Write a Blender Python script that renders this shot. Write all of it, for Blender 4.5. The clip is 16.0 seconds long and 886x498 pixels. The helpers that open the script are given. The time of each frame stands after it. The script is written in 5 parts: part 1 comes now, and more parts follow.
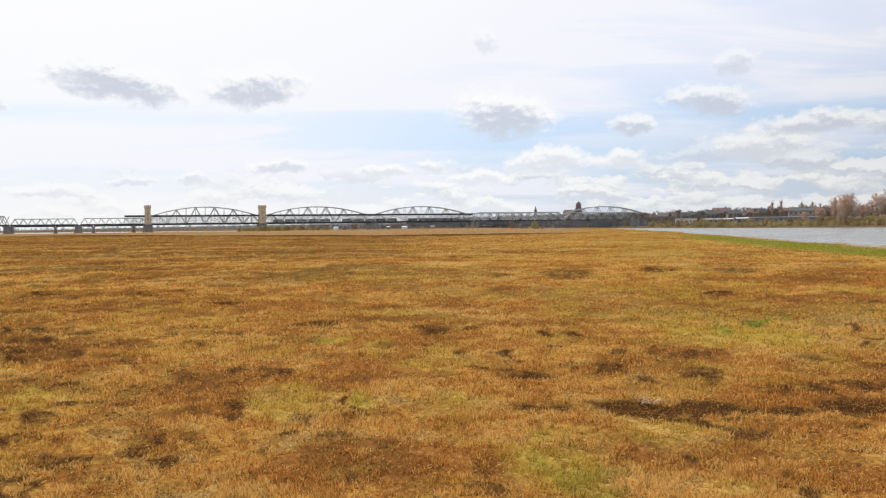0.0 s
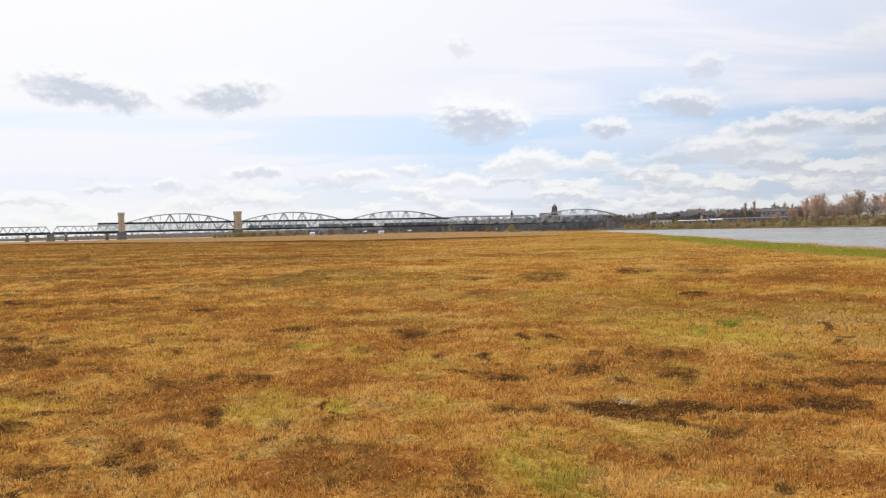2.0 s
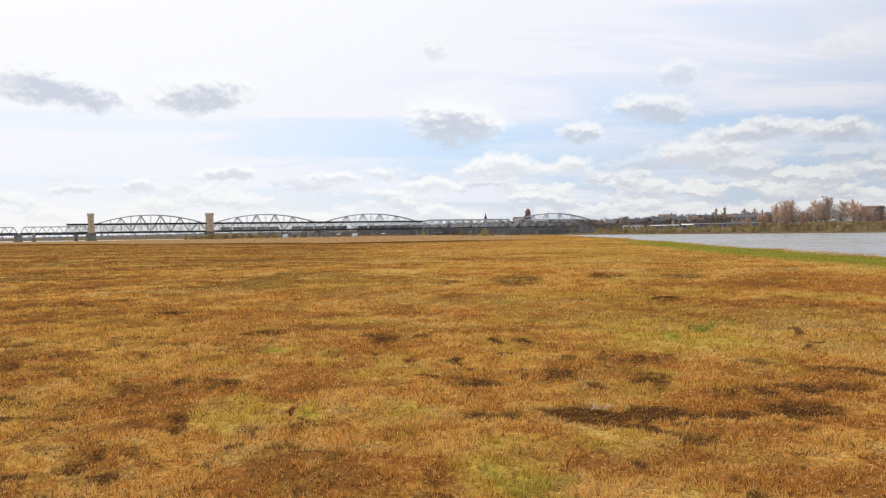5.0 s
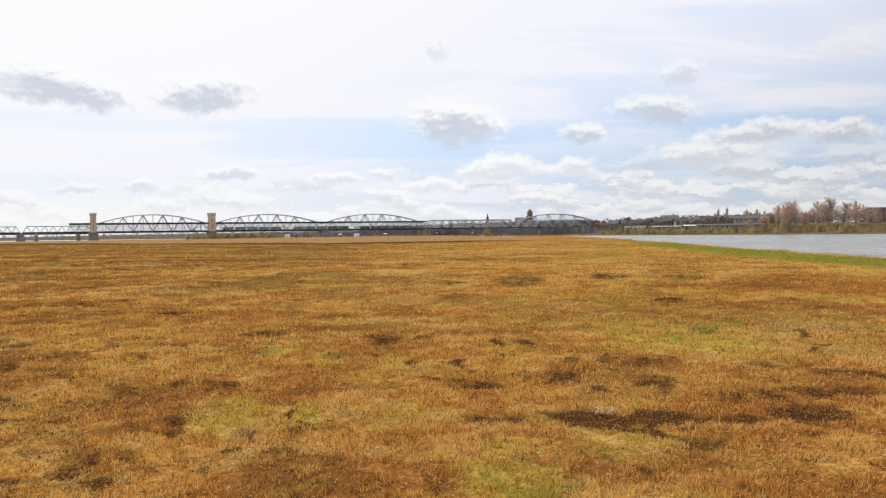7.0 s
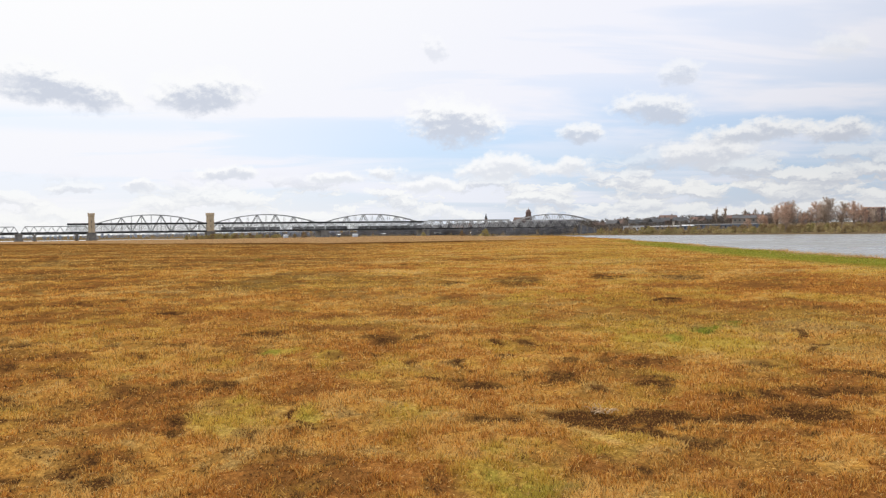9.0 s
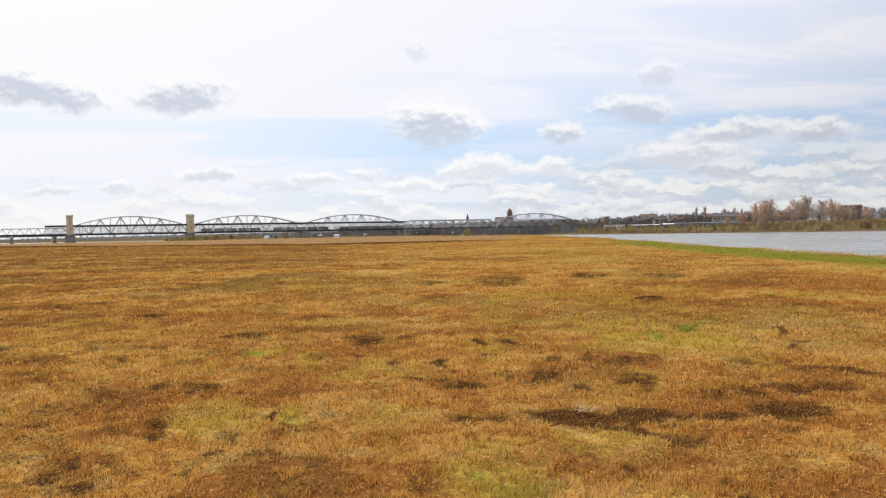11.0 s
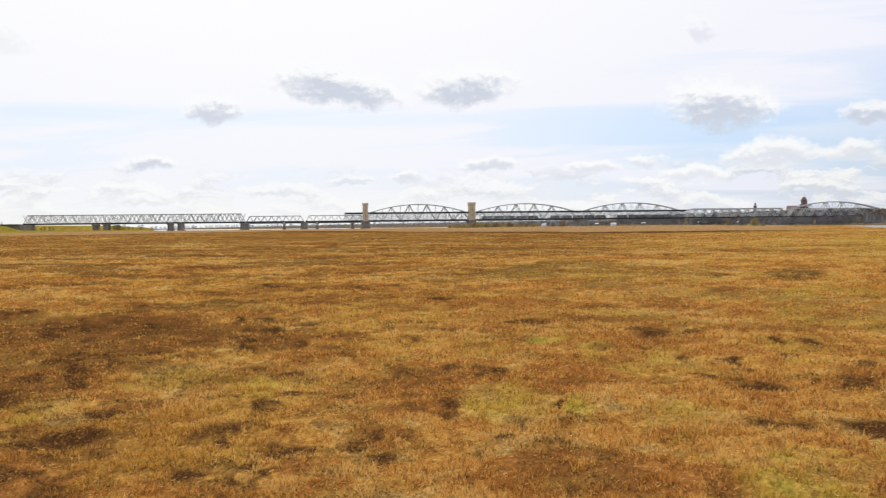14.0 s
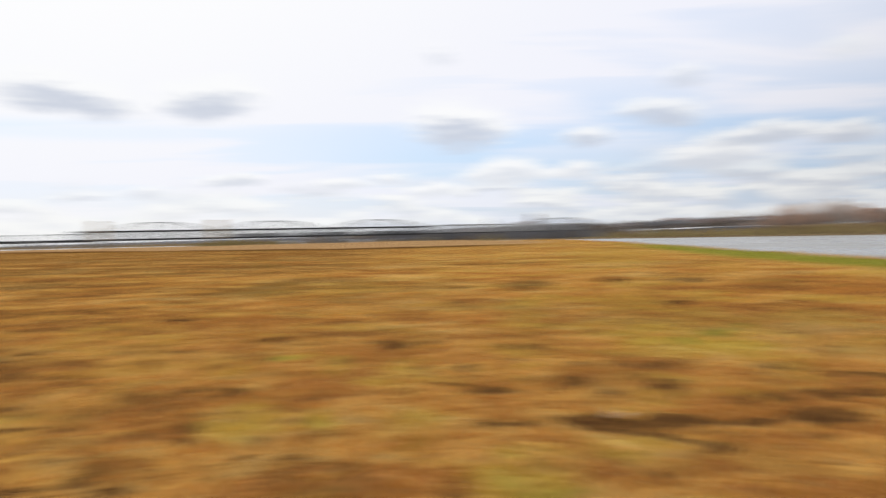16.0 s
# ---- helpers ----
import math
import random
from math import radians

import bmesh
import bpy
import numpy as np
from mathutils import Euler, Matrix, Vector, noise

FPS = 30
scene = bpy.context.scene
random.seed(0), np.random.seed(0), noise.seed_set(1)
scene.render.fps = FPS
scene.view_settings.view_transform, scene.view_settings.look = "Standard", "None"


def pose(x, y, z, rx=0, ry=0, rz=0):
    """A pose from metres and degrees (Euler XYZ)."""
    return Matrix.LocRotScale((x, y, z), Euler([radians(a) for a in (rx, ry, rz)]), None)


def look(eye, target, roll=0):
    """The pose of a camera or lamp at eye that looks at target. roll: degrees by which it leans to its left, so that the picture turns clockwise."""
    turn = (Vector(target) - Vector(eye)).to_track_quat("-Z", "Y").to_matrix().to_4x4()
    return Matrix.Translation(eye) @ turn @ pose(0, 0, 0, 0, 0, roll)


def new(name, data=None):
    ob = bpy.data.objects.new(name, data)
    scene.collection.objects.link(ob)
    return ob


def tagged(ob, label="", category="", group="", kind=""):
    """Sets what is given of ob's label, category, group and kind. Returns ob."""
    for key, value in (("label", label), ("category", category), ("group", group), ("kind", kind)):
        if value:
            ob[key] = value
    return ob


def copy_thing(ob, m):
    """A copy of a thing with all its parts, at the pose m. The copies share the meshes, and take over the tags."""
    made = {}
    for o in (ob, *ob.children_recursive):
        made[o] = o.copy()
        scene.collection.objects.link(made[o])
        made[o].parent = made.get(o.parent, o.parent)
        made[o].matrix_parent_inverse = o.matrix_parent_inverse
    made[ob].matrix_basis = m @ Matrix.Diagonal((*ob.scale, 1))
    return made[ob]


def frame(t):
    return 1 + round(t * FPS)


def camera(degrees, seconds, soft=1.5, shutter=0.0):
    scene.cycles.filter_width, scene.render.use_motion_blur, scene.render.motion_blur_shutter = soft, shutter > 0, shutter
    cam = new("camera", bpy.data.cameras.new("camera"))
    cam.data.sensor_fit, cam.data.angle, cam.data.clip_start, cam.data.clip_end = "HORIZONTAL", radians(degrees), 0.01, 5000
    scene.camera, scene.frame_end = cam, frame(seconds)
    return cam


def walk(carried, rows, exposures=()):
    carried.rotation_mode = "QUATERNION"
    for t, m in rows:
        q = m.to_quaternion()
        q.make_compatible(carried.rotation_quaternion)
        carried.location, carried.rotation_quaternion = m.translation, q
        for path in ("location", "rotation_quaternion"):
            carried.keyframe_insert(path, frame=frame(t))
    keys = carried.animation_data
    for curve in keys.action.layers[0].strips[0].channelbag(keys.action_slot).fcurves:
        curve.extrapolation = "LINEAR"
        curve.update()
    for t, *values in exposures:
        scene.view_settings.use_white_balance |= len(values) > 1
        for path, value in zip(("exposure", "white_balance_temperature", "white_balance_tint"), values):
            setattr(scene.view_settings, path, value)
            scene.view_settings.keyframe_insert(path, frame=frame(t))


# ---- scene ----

# ---- camera: a slow pan from the hand, standing in the meadow ----
cam = camera(55.2, 16.0, soft=1.25, shutter=0.6)
EYE = 1.6
ROWS = [
    (0.0, 0.025, -0.14, 0.00, -1.55, 0.68),
    (0.5, 0.027, -0.15, -0.67, -1.49, 0.68),
    (1.0, 0.028, -0.16, -1.21, -1.34, 0.92),
    (1.5, 0.027, -0.17, -1.21, -1.28, 1.34),
    (2.0, 0.020, -0.17, -1.57, -1.30, 1.29),
    (2.5, 0.017, -0.165, -1.98, -1.47, 1.12),
    (3.0, 0.017, -0.165, -2.05, -1.52, 1.09),
    (3.5, 0.016, -0.165, -2.45, -1.29, 0.98),
    (4.0, 0.020, -0.15, -3.14, -1.09, 0.81),
    (4.2, 0.024, -0.14, -3.48, -1.16, 0.86),
    (6.5, 0.050, 0.05, -3.01, -0.97, 1.00),
    (7.0, 0.048, 0.055, -3.22, -1.08, 0.77),
    (7.5, 0.042, 0.06, -3.06, -1.14, 0.74),
    (8.0, 0.038, 0.055, -2.96, -1.16, 0.69),
    (8.5, 0.036, 0.045, -3.18, -1.14, 0.78),
    (9.0, 0.036, 0.045, -3.32, -1.08, 0.79),
    (11.5, 0.031, 0.065, -4.68, -1.12, 1.17),
    (12.0, 0.027, 0.08, -3.86, -1.25, 1.29),
    (12.5, -0.010, 0.13, 2.33, -1.25, 0.89),
    (13.0, -0.060, 0.15, 7.78, -1.52, 0.75),
    (13.5, -0.084, 0.15, 11.57, -1.55, 0.54),
    (14.0, -0.097, 0.147, 13.97, -1.61, 0.63),
    (14.5, -0.100, 0.145, 15.79, -1.71, 0.73),
    (15.0, -0.106, 0.165, 17.66, -1.74, 0.87),
    (15.5, -0.108, 0.175, 17.42, -1.46, 1.02),
    (15.6, -0.105, 0.17, 16.42, -0.97, 1.91),
    (15.7, -0.100, 0.16, 15.02, -0.74, 2.34),
    (15.8, -0.080, 0.14, 10.51, -0.82, 2.31),
    (15.9, -0.050, 0.11, 5.60, -0.72, 1.58),
    (16.0, 0.0, 0.08, -2.90, -0.75, 1.31),
]
walk(cam, [(t, pose(x, y, EYE, 90 + pitch, roll, yaw)) for t, x, y, yaw, pitch, roll in ROWS])
scene.view_settings.exposure = 0.0

# ---- sky, clouds and sun ----
SUN_AZ, SUN_EL = -28.0, 47.0      # degrees, clockwise from +y


class Nodes:
    """Short hand for building node trees."""

    def __init__(self, tree):
        self.tree = tree
        tree.nodes.clear()

    def add(self, kind, **values):
        n = self.tree.nodes.new(kind)
        for k, v in values.items():
            if k in n.inputs:
                self.feed(n.inputs[k], v)
        return n

    def feed(self, socket, v):
        if isinstance(v, bpy.types.NodeSocket):
            self.tree.links.new(v, socket)
        else:
            socket.default_value = v

    def math(self, op, a, b=0.0, c=0.0, clamp=False):
        n = self.tree.nodes.new("ShaderNodeMath")
        n.operation, n.use_clamp = op, clamp
        for i, v in enumerate((a, b, c)):
            self.feed(n.inputs[i], v)
        return n.outputs[0]

    def vec(self, op, a, b=(0, 0, 0), scale=None):
        n = self.tree.nodes.new("ShaderNodeVectorMath")
        n.operation = op
        self.feed(n.inputs[0], a)
        self.feed(n.inputs[1], b)
        if scale is not None:
            self.feed(n.inputs["Scale"], scale)
        return n.outputs[1] if op in ("LENGTH", "DOT_PRODUCT", "DISTANCE") else n.outputs[0]

    def noise(self, vector, scale, detail=3.0, rough=0.55, colour=False, distort=0.0):
        n = self.tree.nodes.new("ShaderNodeTexNoise")
        self.feed(n.inputs["Vector"], vector)
        n.inputs["Scale"].default_value, n.inputs["Detail"].default_value = scale, detail
        n.inputs["Roughness"].default_value, n.inputs["Distortion"].default_value = rough, distort
        return n.outputs["Color" if colour else "Fac"]

    def ramp(self, fac, a, b, lo=0.0, hi=1.0, smooth=True):
        n = self.tree.nodes.new("ShaderNodeMapRange")
        n.interpolation_type = "SMOOTHSTEP" if smooth else "LINEAR"
        for name, v in (("Value", fac), ("From Min", a), ("From Max", b), ("To Min", lo), ("To Max", hi)):
            self.feed(n.inputs[name], v)
        return n.outputs[0]

    def mix(self, fac, a, b, blend="MIX"):
        n = self.tree.nodes.new("ShaderNodeMix")
        n.data_type, n.blend_type = "RGBA", blend
        for socket, v in ((n.inputs[0], fac), (n.inputs[6], a), (n.inputs[7], b)):
            self.feed(socket, v if isinstance(v, (bpy.types.NodeSocket, float, int)) else (*v[:3], 1))
        return n.outputs[2]

    def combine(self, x, y, z):
        n = self.tree.nodes.new("ShaderNodeCombineXYZ")
        for i, v in enumerate((x, y, z)):
            self.feed(n.inputs[i], v)
        return n.outputs[0]


world = bpy.data.worlds.new("sky")
scene.world = world
world.use_nodes = True
N = Nodes(world.node_tree)
direction = N.add("ShaderNodeTexCoord").outputs["Generated"]
xyz = N.add("ShaderNodeSeparateXYZ", Vector=direction)
up = xyz.outputs["Z"]
azimuth = N.math("MULTIPLY", N.math("ARCTAN2", xyz.outputs["X"], xyz.outputs["Y"]), 180 / math.pi)
height = N.math("MULTIPLY", N.math("ARCSINE", up), 180 / math.pi)
sky = N.tree.nodes.new("ShaderNodeTexSky")
sky.sky_type, sky.sun_disc = "NISHITA", False
sky.sun_elevation, sky.sun_rotation = radians(SUN_EL), radians(SUN_AZ)
sky.air_density, sky.dust_density, sky.ozone_density = 1.0, 1.5, 1.5
blue = N.mix(0.55, N.vec("SCALE", sky.outputs[0], scale=0.13), (0.36, 0.61, 1.0))
# angular coordinates, in degrees, stirred by noise for ragged cloud edges
flat = N.combine(azimuth, height, 0.0)
stir = N.vec("SUBTRACT", N.noise(flat, 0.42, 5.0, 0.62, colour=True), (0.5, 0.5, 0.5))
fine = N.vec("SUBTRACT", N.noise(flat, 1.7, 4.0, 0.65, colour=True), (0.5, 0.5, 0.5))
ragged = N.vec("ADD", N.vec("ADD", flat, N.vec("MULTIPLY", stir, (2.6, 1.5, 0))), N.vec("MULTIPLY", fine, (0.7, 0.45, 0)))
ragged_xyz = N.add("ShaderNodeSeparateXYZ", Vector=ragged)
# thin high veil: streaks that lie flat in perspective, thicker round the sun
inv = N.math("DIVIDE", 1.0, N.math("MAXIMUM", N.math("ADD", up, 0.10), 0.05))
plane = N.combine(N.math("MULTIPLY", xyz.outputs["X"], inv), N.math("MULTIPLY", xyz.outputs["Y"], inv), 0.0)
streaks = N.noise(N.vec("MULTIPLY", plane, (0.55, 1.3, 1.0)), 0.9, 5.0, 0.55, distort=0.4)
sun_dir = (math.sin(radians(SUN_AZ)) * math.cos(radians(SUN_EL)), math.cos(radians(SUN_AZ)) * math.cos(radians(SUN_EL)), math.sin(radians(SUN_EL)))
near_sun = N.ramp(N.vec("DOT_PRODUCT", direction, sun_dir), 0.62, 0.92)
veil = N.math("MULTIPLY", N.math("ADD", N.ramp(streaks, 0.40, 0.60, 0.28, 0.92), N.math("ADD", N.math("MULTIPLY", near_sun, 0.45), N.ramp(azimuth, 8.0, -22.0, 0.0, 0.28)), clamp=True), N.ramp(azimuth, -12.0, 14.0, 1.0, 0.95))
veil = N.math("ADD", veil, N.ramp(height, 6.5, 10.5, 0.0, 0.5), clamp=True)
gap = N.math("MULTIPLY", N.ramp(N.math("ABSOLUTE", N.math("SUBTRACT", height, 4.7)), 2.0, 0.3), N.math("MULTIPLY", N.ramp(azimuth, -8.0, 6.0), N.ramp(azimuth, 24.0, 15.0, 0.25, 1.0)))
veil = N.math("MULTIPLY", veil, N.math("SUBTRACT", 1.0, N.math("MULTIPLY", gap, 0.55)))
strip = N.math("MULTIPLY", N.ramp(N.math("ABSOLUTE", N.math("SUBTRACT", N.math("ADD", height, N.math("MULTIPLY", streaks, 0.8)), 7.5)), 0.8, 0.1), N.ramp(azimuth, -9.0, -15.0))
veil = N.math("MULTIPLY", veil, N.math("SUBTRACT", 1.0, N.math("MULTIPLY", strip, 0.28)))
colour = N.mix(veil, blue, N.mix(near_sun, (0.89, 0.90, 0.98), (1.0, 1.0, 1.0)))
# relief of the cloud tops: the same noise a little higher up, taken away
puff = N.noise(N.vec("MULTIPLY", flat, (0.8, 1.2, 1.0)), 1.1, 5.0, 0.62)
above = N.noise(N.vec("MULTIPLY", N.vec("ADD", flat, (0.12, 0.28, 0.0)), (0.8, 1.2, 1.0)), 1.1, 5.0, 0.62)
relief = N.math("MULTIPLY", N.math("SUBTRACT", puff, above), 1.6)
lump = N.math("MULTIPLY", N.math("SUBTRACT", puff, 0.5), 2.6)
# low bank of small flat cumulus towards the horizon
LOW = N.vec("MULTIPLY", ragged, (0.26, 0.85, 1.0))
low = N.noise(LOW, 0.8, 5.0, 0.6)
low_above = N.noise(N.vec("ADD", LOW, (0.0, 0.35, 0.0)), 0.8, 5.0, 0.6)
thin_left = N.ramp(azimuth, -20.0, 8.0, 0.75, 1.0)
low_mask = N.math("MULTIPLY", N.math("MULTIPLY", N.ramp(low, N.ramp(azimuth, 8.0, 20.0, 0.46, 0.41), N.ramp(azimuth, 8.0, 20.0, 0.53, 0.50)), N.ramp(height, N.ramp(azimuth, 0.0, 25.0, 4.4, 7.0), 2.6)), thin_left)
low_lit = N.ramp(N.math("SUBTRACT", low, low_above), -0.10, 0.10)
colour = N.mix(low_mask, colour, N.mix(low_lit, (0.67, 0.70, 0.77), (0.97, 0.975, 0.97)))
haze = N.ramp(height, 4.0, 0.0)
colour = N.mix(N.math("MULTIPLY", haze, N.ramp(azimuth, -15.0, 12.0, 0.75, 0.35)), colour, N.mix(N.ramp(azimuth, -15.0, 12.0), (0.95, 0.95, 0.93), (0.84, 0.88, 0.93)))


def cloud(az, el, half_w, half_h, shade, tilt=0.0, dense=0.95):
    """One cumulus: a soft ragged heap, white on top and grey below."""
    global colour
    dx = N.math("DIVIDE", N.math("SUBTRACT", ragged_xyz.outputs["X"], az), half_w)
    dy0 = N.math("SUBTRACT", ragged_xyz.outputs["Y"], el)
    dy = N.math("DIVIDE", N.math("SUBTRACT", dy0, N.math("MULTIPLY", dx, tilt)), half_h * 1.25)
    d = N.math("ADD", N.math("MULTIPLY", dx, dx), N.math("MULTIPLY", dy, dy))
    mask = N.ramp(N.math("SUBTRACT", d, lump), 1.5, 0.3)
    core = N.ramp(N.math("ADD", d, N.math("ADD", N.math("MULTIPLY", dy, 1.5), N.math("MULTIPLY", relief, 1.8))), 1.0, -0.35, 0.0, shade)
    body = N.mix(core, (0.97, 0.975, 0.985), (0.55, 0.60, 0.71))
    colour = N.mix(N.math("MULTIPLY", mask, dense), colour, body)


cloud(-20.9, 9.4, 4.4, 1.1, 0.85, -0.6)
cloud(-12.3, 9.4, 3.5, 1.1, 0.85, 0.35)
cloud(-29.0, 7.7, 1.9, 0.7, 0.75)
cloud(4.2, 7.6, 3.4, 1.3, 0.85, -0.3)
cloud(12.9, 6.5, 1.5, 0.5, 0.85, 0.0, 0.85)
cloud(17.6, 7.9, 3.0, 0.75, 0.85, -0.3, 0.85)
cloud(19.0, 10.2, 1.4, 0.8, 0.8, 0.0, 0.6)
cloud(2.9, 12.2, 0.8, 0.6, 0.8, 0.0, 0.4)
cloud(20.6, 4.9, 3.4, 0.8, 0.6)
cloud(23.5, 6.2, 3.6, 0.6, 0.75, 0.2)
cloud(28.2, 6.0, 2.4, 0.6, 0.8)
cloud(7.4, 4.3, 3.0, 0.70, 0.45)
cloud(11.9, 4.4, 1.6, 0.55, 0.45)
cloud(-10.9, 4.1, 2.0, 0.40, 0.6)
cloud(-16.3, 3.1, 1.3, 0.28, 0.5)
cloud(-3.8, 3.7, 1.7, 0.35, 0.45)
cloud(-0.6, 4.1, 1.2, 0.35, 0.5)
cloud(2.4, 3.2, 2.0, 0.45, 0.4)
cloud(-33.2, 4.1, 1.6, 0.45, 0.75)
cloud(-42.0, 11.5, 2.6, 0.9, 0.2)
cloud(28.6, 11.0, 1.4, 0.6, 0.3, 0.0, 0.5)
colour = N.vec("SCALE", colour, scale=N.ramp(N.vec("DOT_PRODUCT", direction, sun_dir), 0.38, 0.66, 0.82, 1.0))
background = N.add("ShaderNodeBackground", Color=colour, Strength=1.0)
N.tree.links.new(background.outputs[0], N.add("ShaderNodeOutputWorld").inputs["Surface"])

sun = new("sun", bpy.data.lights.new("sun", "SUN"))
sun.data.energy, sun.data.angle, sun.data.color = 3.6, radians(0.6), (1.0, 0.95, 0.87)
sun.matrix_world = look((0, 0, 0), [-c for c in sun_dir])

# ---- materials ----


def surface(name, paint, rough=0.8, metal=0.0, grain=8.0, vary=0.25, bump=0.0, through_light=0.0, spec=0.3):
    """A procedural material. paint: a colour, or a function of the node helper that gives one."""
    m = bpy.data.materials.new(name)
    m.use_nodes = True
    n = Nodes(m.node_tree)
    at = n.add("ShaderNodeTexCoord").outputs["Object"]
    if callable(paint):
        c = paint(n, at)
    else:
        a, b = n.noise(at, grain, 4.0), n.noise(at, grain * 0.12, 3.0)
        f = n.math("ADD", n.math("MULTIPLY", a, 0.5), n.math("MULTIPLY", b, 0.5))
        c = n.mix(n.ramp(f, 0.35, 0.65), [v * (1 - vary) for v in paint], [min(1, v * (1 + vary)) for v in paint])
    shader = n.add("ShaderNodeBsdfPrincipled", **{"Base Color": c, "Roughness": rough, "Metallic": metal, "Specular IOR Level": spec})
    out = shader.outputs[0]
    if bump:
        bumped = n.add("ShaderNodeBump", Height=n.noise(at, grain, 4.0), Distance=bump, Strength=0.8)
        n.feed(shader.inputs["Normal"], bumped.outputs[0])
    if through_light:
        thin = n.add("ShaderNodeBsdfTranslucent", Color=c)
        both = n.add("ShaderNodeMixShader", Fac=through_light)
        n.tree.links.new(out, both.inputs[1])
        n.tree.links.new(thin.outputs[0], both.inputs[2])
        out = both.outputs[0]
    n.tree.links.new(out, n.add("ShaderNodeOutputMaterial").inputs["Surface"])
    return m


def attribute(n, name):
    a = n.tree.nodes.new("ShaderNodeAttribute")
    a.attribute_name = name
    return a.outputs["Fac"]


PALE = (0.50, 0.335, 0.185)
STRAW, OCHRE, RUST = (0.76, 0.49, 0.16), (0.70, 0.37, 0.080), (0.46, 0.20, 0.050)
PEAT, OLIVE, FRESH = (0.040, 0.021, 0.011), (0.61, 0.455, 0.082), (0.22, 0.30, 0.034)


def grass_paint(n, at):
    """Sward colours: straw, ochre and rust, olive where new shoots stand, peat where it is bare."""
    v = attribute(n, "vary")
    c = n.mix(n.ramp(v, 0.0, 0.55), RUST, OCHRE)
    c = n.mix(n.ramp(v, 0.45, 1.0), c, STRAW)
    c = n.mix(n.math("MULTIPLY", attribute(n, "olive"), 0.85), c, OLIVE)
    c = n.mix(n.math("MULTIPLY", attribute(n, "pale"), 0.8), c, PALE)
    c = n.mix(attribute(n, "fresh"), c, FRESH)
    return n.mix(attribute(n, "bare"), c, PEAT)


def soil_paint(n, at):
    """The mat of dead stalks between the blades: sward colours darkened to read as gaps."""
    c = grass_paint(n, at)
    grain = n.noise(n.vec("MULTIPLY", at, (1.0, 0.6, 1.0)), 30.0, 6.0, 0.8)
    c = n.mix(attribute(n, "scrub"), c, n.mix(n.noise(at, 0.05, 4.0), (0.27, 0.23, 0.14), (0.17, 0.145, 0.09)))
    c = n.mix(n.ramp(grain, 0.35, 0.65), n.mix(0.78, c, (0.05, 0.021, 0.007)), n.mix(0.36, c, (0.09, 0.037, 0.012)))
    return c


def weathered(n, at, base, dark, scale):
    f = n.noise(at, scale, 5.0, 0.6)
    streak = n.noise(n.vec("MULTIPLY", at, (1.0, 1.0, 0.12)), scale * 0.8, 4.0)
    return n.mix(n.ramp(n.math("ADD", n.math("MULTIPLY", f, 0.5), n.math("MULTIPLY", streak, 0.5)), 0.38, 0.62), base, dark)


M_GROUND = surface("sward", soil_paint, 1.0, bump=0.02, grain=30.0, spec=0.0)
M_BLADE = surface("grass_blade", grass_paint, 0.9, through_light=0.3, spec=0.04)
M_CLOD = surface("peat_crumb", grass_paint, 1.0, spec=0.0)
M_REED = surface("dry_reed", (0.55, 0.37, 0.17), 0.8, through_light=0.3, vary=0.35, grain=2.0)
M_STEEL = surface("grey_steel", lambda n, at: weathered(n, at, (0.46, 0.47, 0.47), (0.33, 0.32, 0.31), 0.4), 0.6, 0.0)
M_PALE_STEEL = surface("pale_steel", lambda n, at: weathered(n, at, (0.52, 0.52, 0.51), (0.38, 0.38, 0.37), 0.4), 0.6, 0.0)
M_OLD_STEEL = surface("old_steel", lambda n, at: weathered(n, at, (0.21, 0.22, 0.23), (0.13, 0.125, 0.125), 0.4), 0.6, 0.0)
M_DARK_STEEL = surface("dark_steel", lambda n, at: weathered(n, at, (0.055, 0.055, 0.055), (0.035, 0.03, 0.028), 0.4), 0.65)
M_STONE = surface("pier_stone", lambda n, at: weathered(n, at, (0.30, 0.27, 0.23), (0.17, 0.155, 0.14), 0.35), 0.9)
M_CONCRETE = surface("pale_masonry", lambda n, at: weathered(n, at, (0.22, 0.23, 0.245), (0.15, 0.155, 0.165), 0.3), 0.9)
M_BRICK = surface("yellow_brick", lambda n, at: weathered(n, at, (0.66, 0.51, 0.33), (0.50, 0.38, 0.25), 0.5), 0.9)
M_RED = surface("red_brick", lambda n, at: weathered(n, at, (0.26, 0.175, 0.145), (0.20, 0.14, 0.12), 0.3), 0.9)
M_TILE = surface("roof_tile", lambda n, at: weathered(n, at, (0.23, 0.135, 0.105), (0.15, 0.105, 0.09), 0.3), 0.85)
M_SLATE = surface("roof_felt", (0.10, 0.10, 0.105), 0.8, grain=0.5)
M_PLASTER = surface("plaster", lambda n, at: weathered(n, at, (0.36, 0.325, 0.29), (0.26, 0.235, 0.21), 0.25), 0.9)
M_GREY = surface("grey_render", lambda n, at: weathered(n, at, (0.28, 0.27, 0.27), (0.20, 0.20, 0.20), 0.25), 0.9)
M_WHITE = surface("white_sheet", (0.72, 0.74, 0.76), 0.5, grain=0.3, vary=0.08)
M_BLUE = surface("blue_sheet", (0.17, 0.21, 0.28), 0.5, grain=0.3, vary=0.12)
M_GLASS = surface("dark_window", (0.05, 0.06, 0.07), 0.15, spec=0.6)
M_BARK = surface("bark", (0.30, 0.25, 0.21), 0.95, grain=3.0, vary=0.35)
M_TWIG = surface("bare_twig", (0.54, 0.44, 0.36), 0.9, grain=0.25, vary=0.3, through_light=0.45)
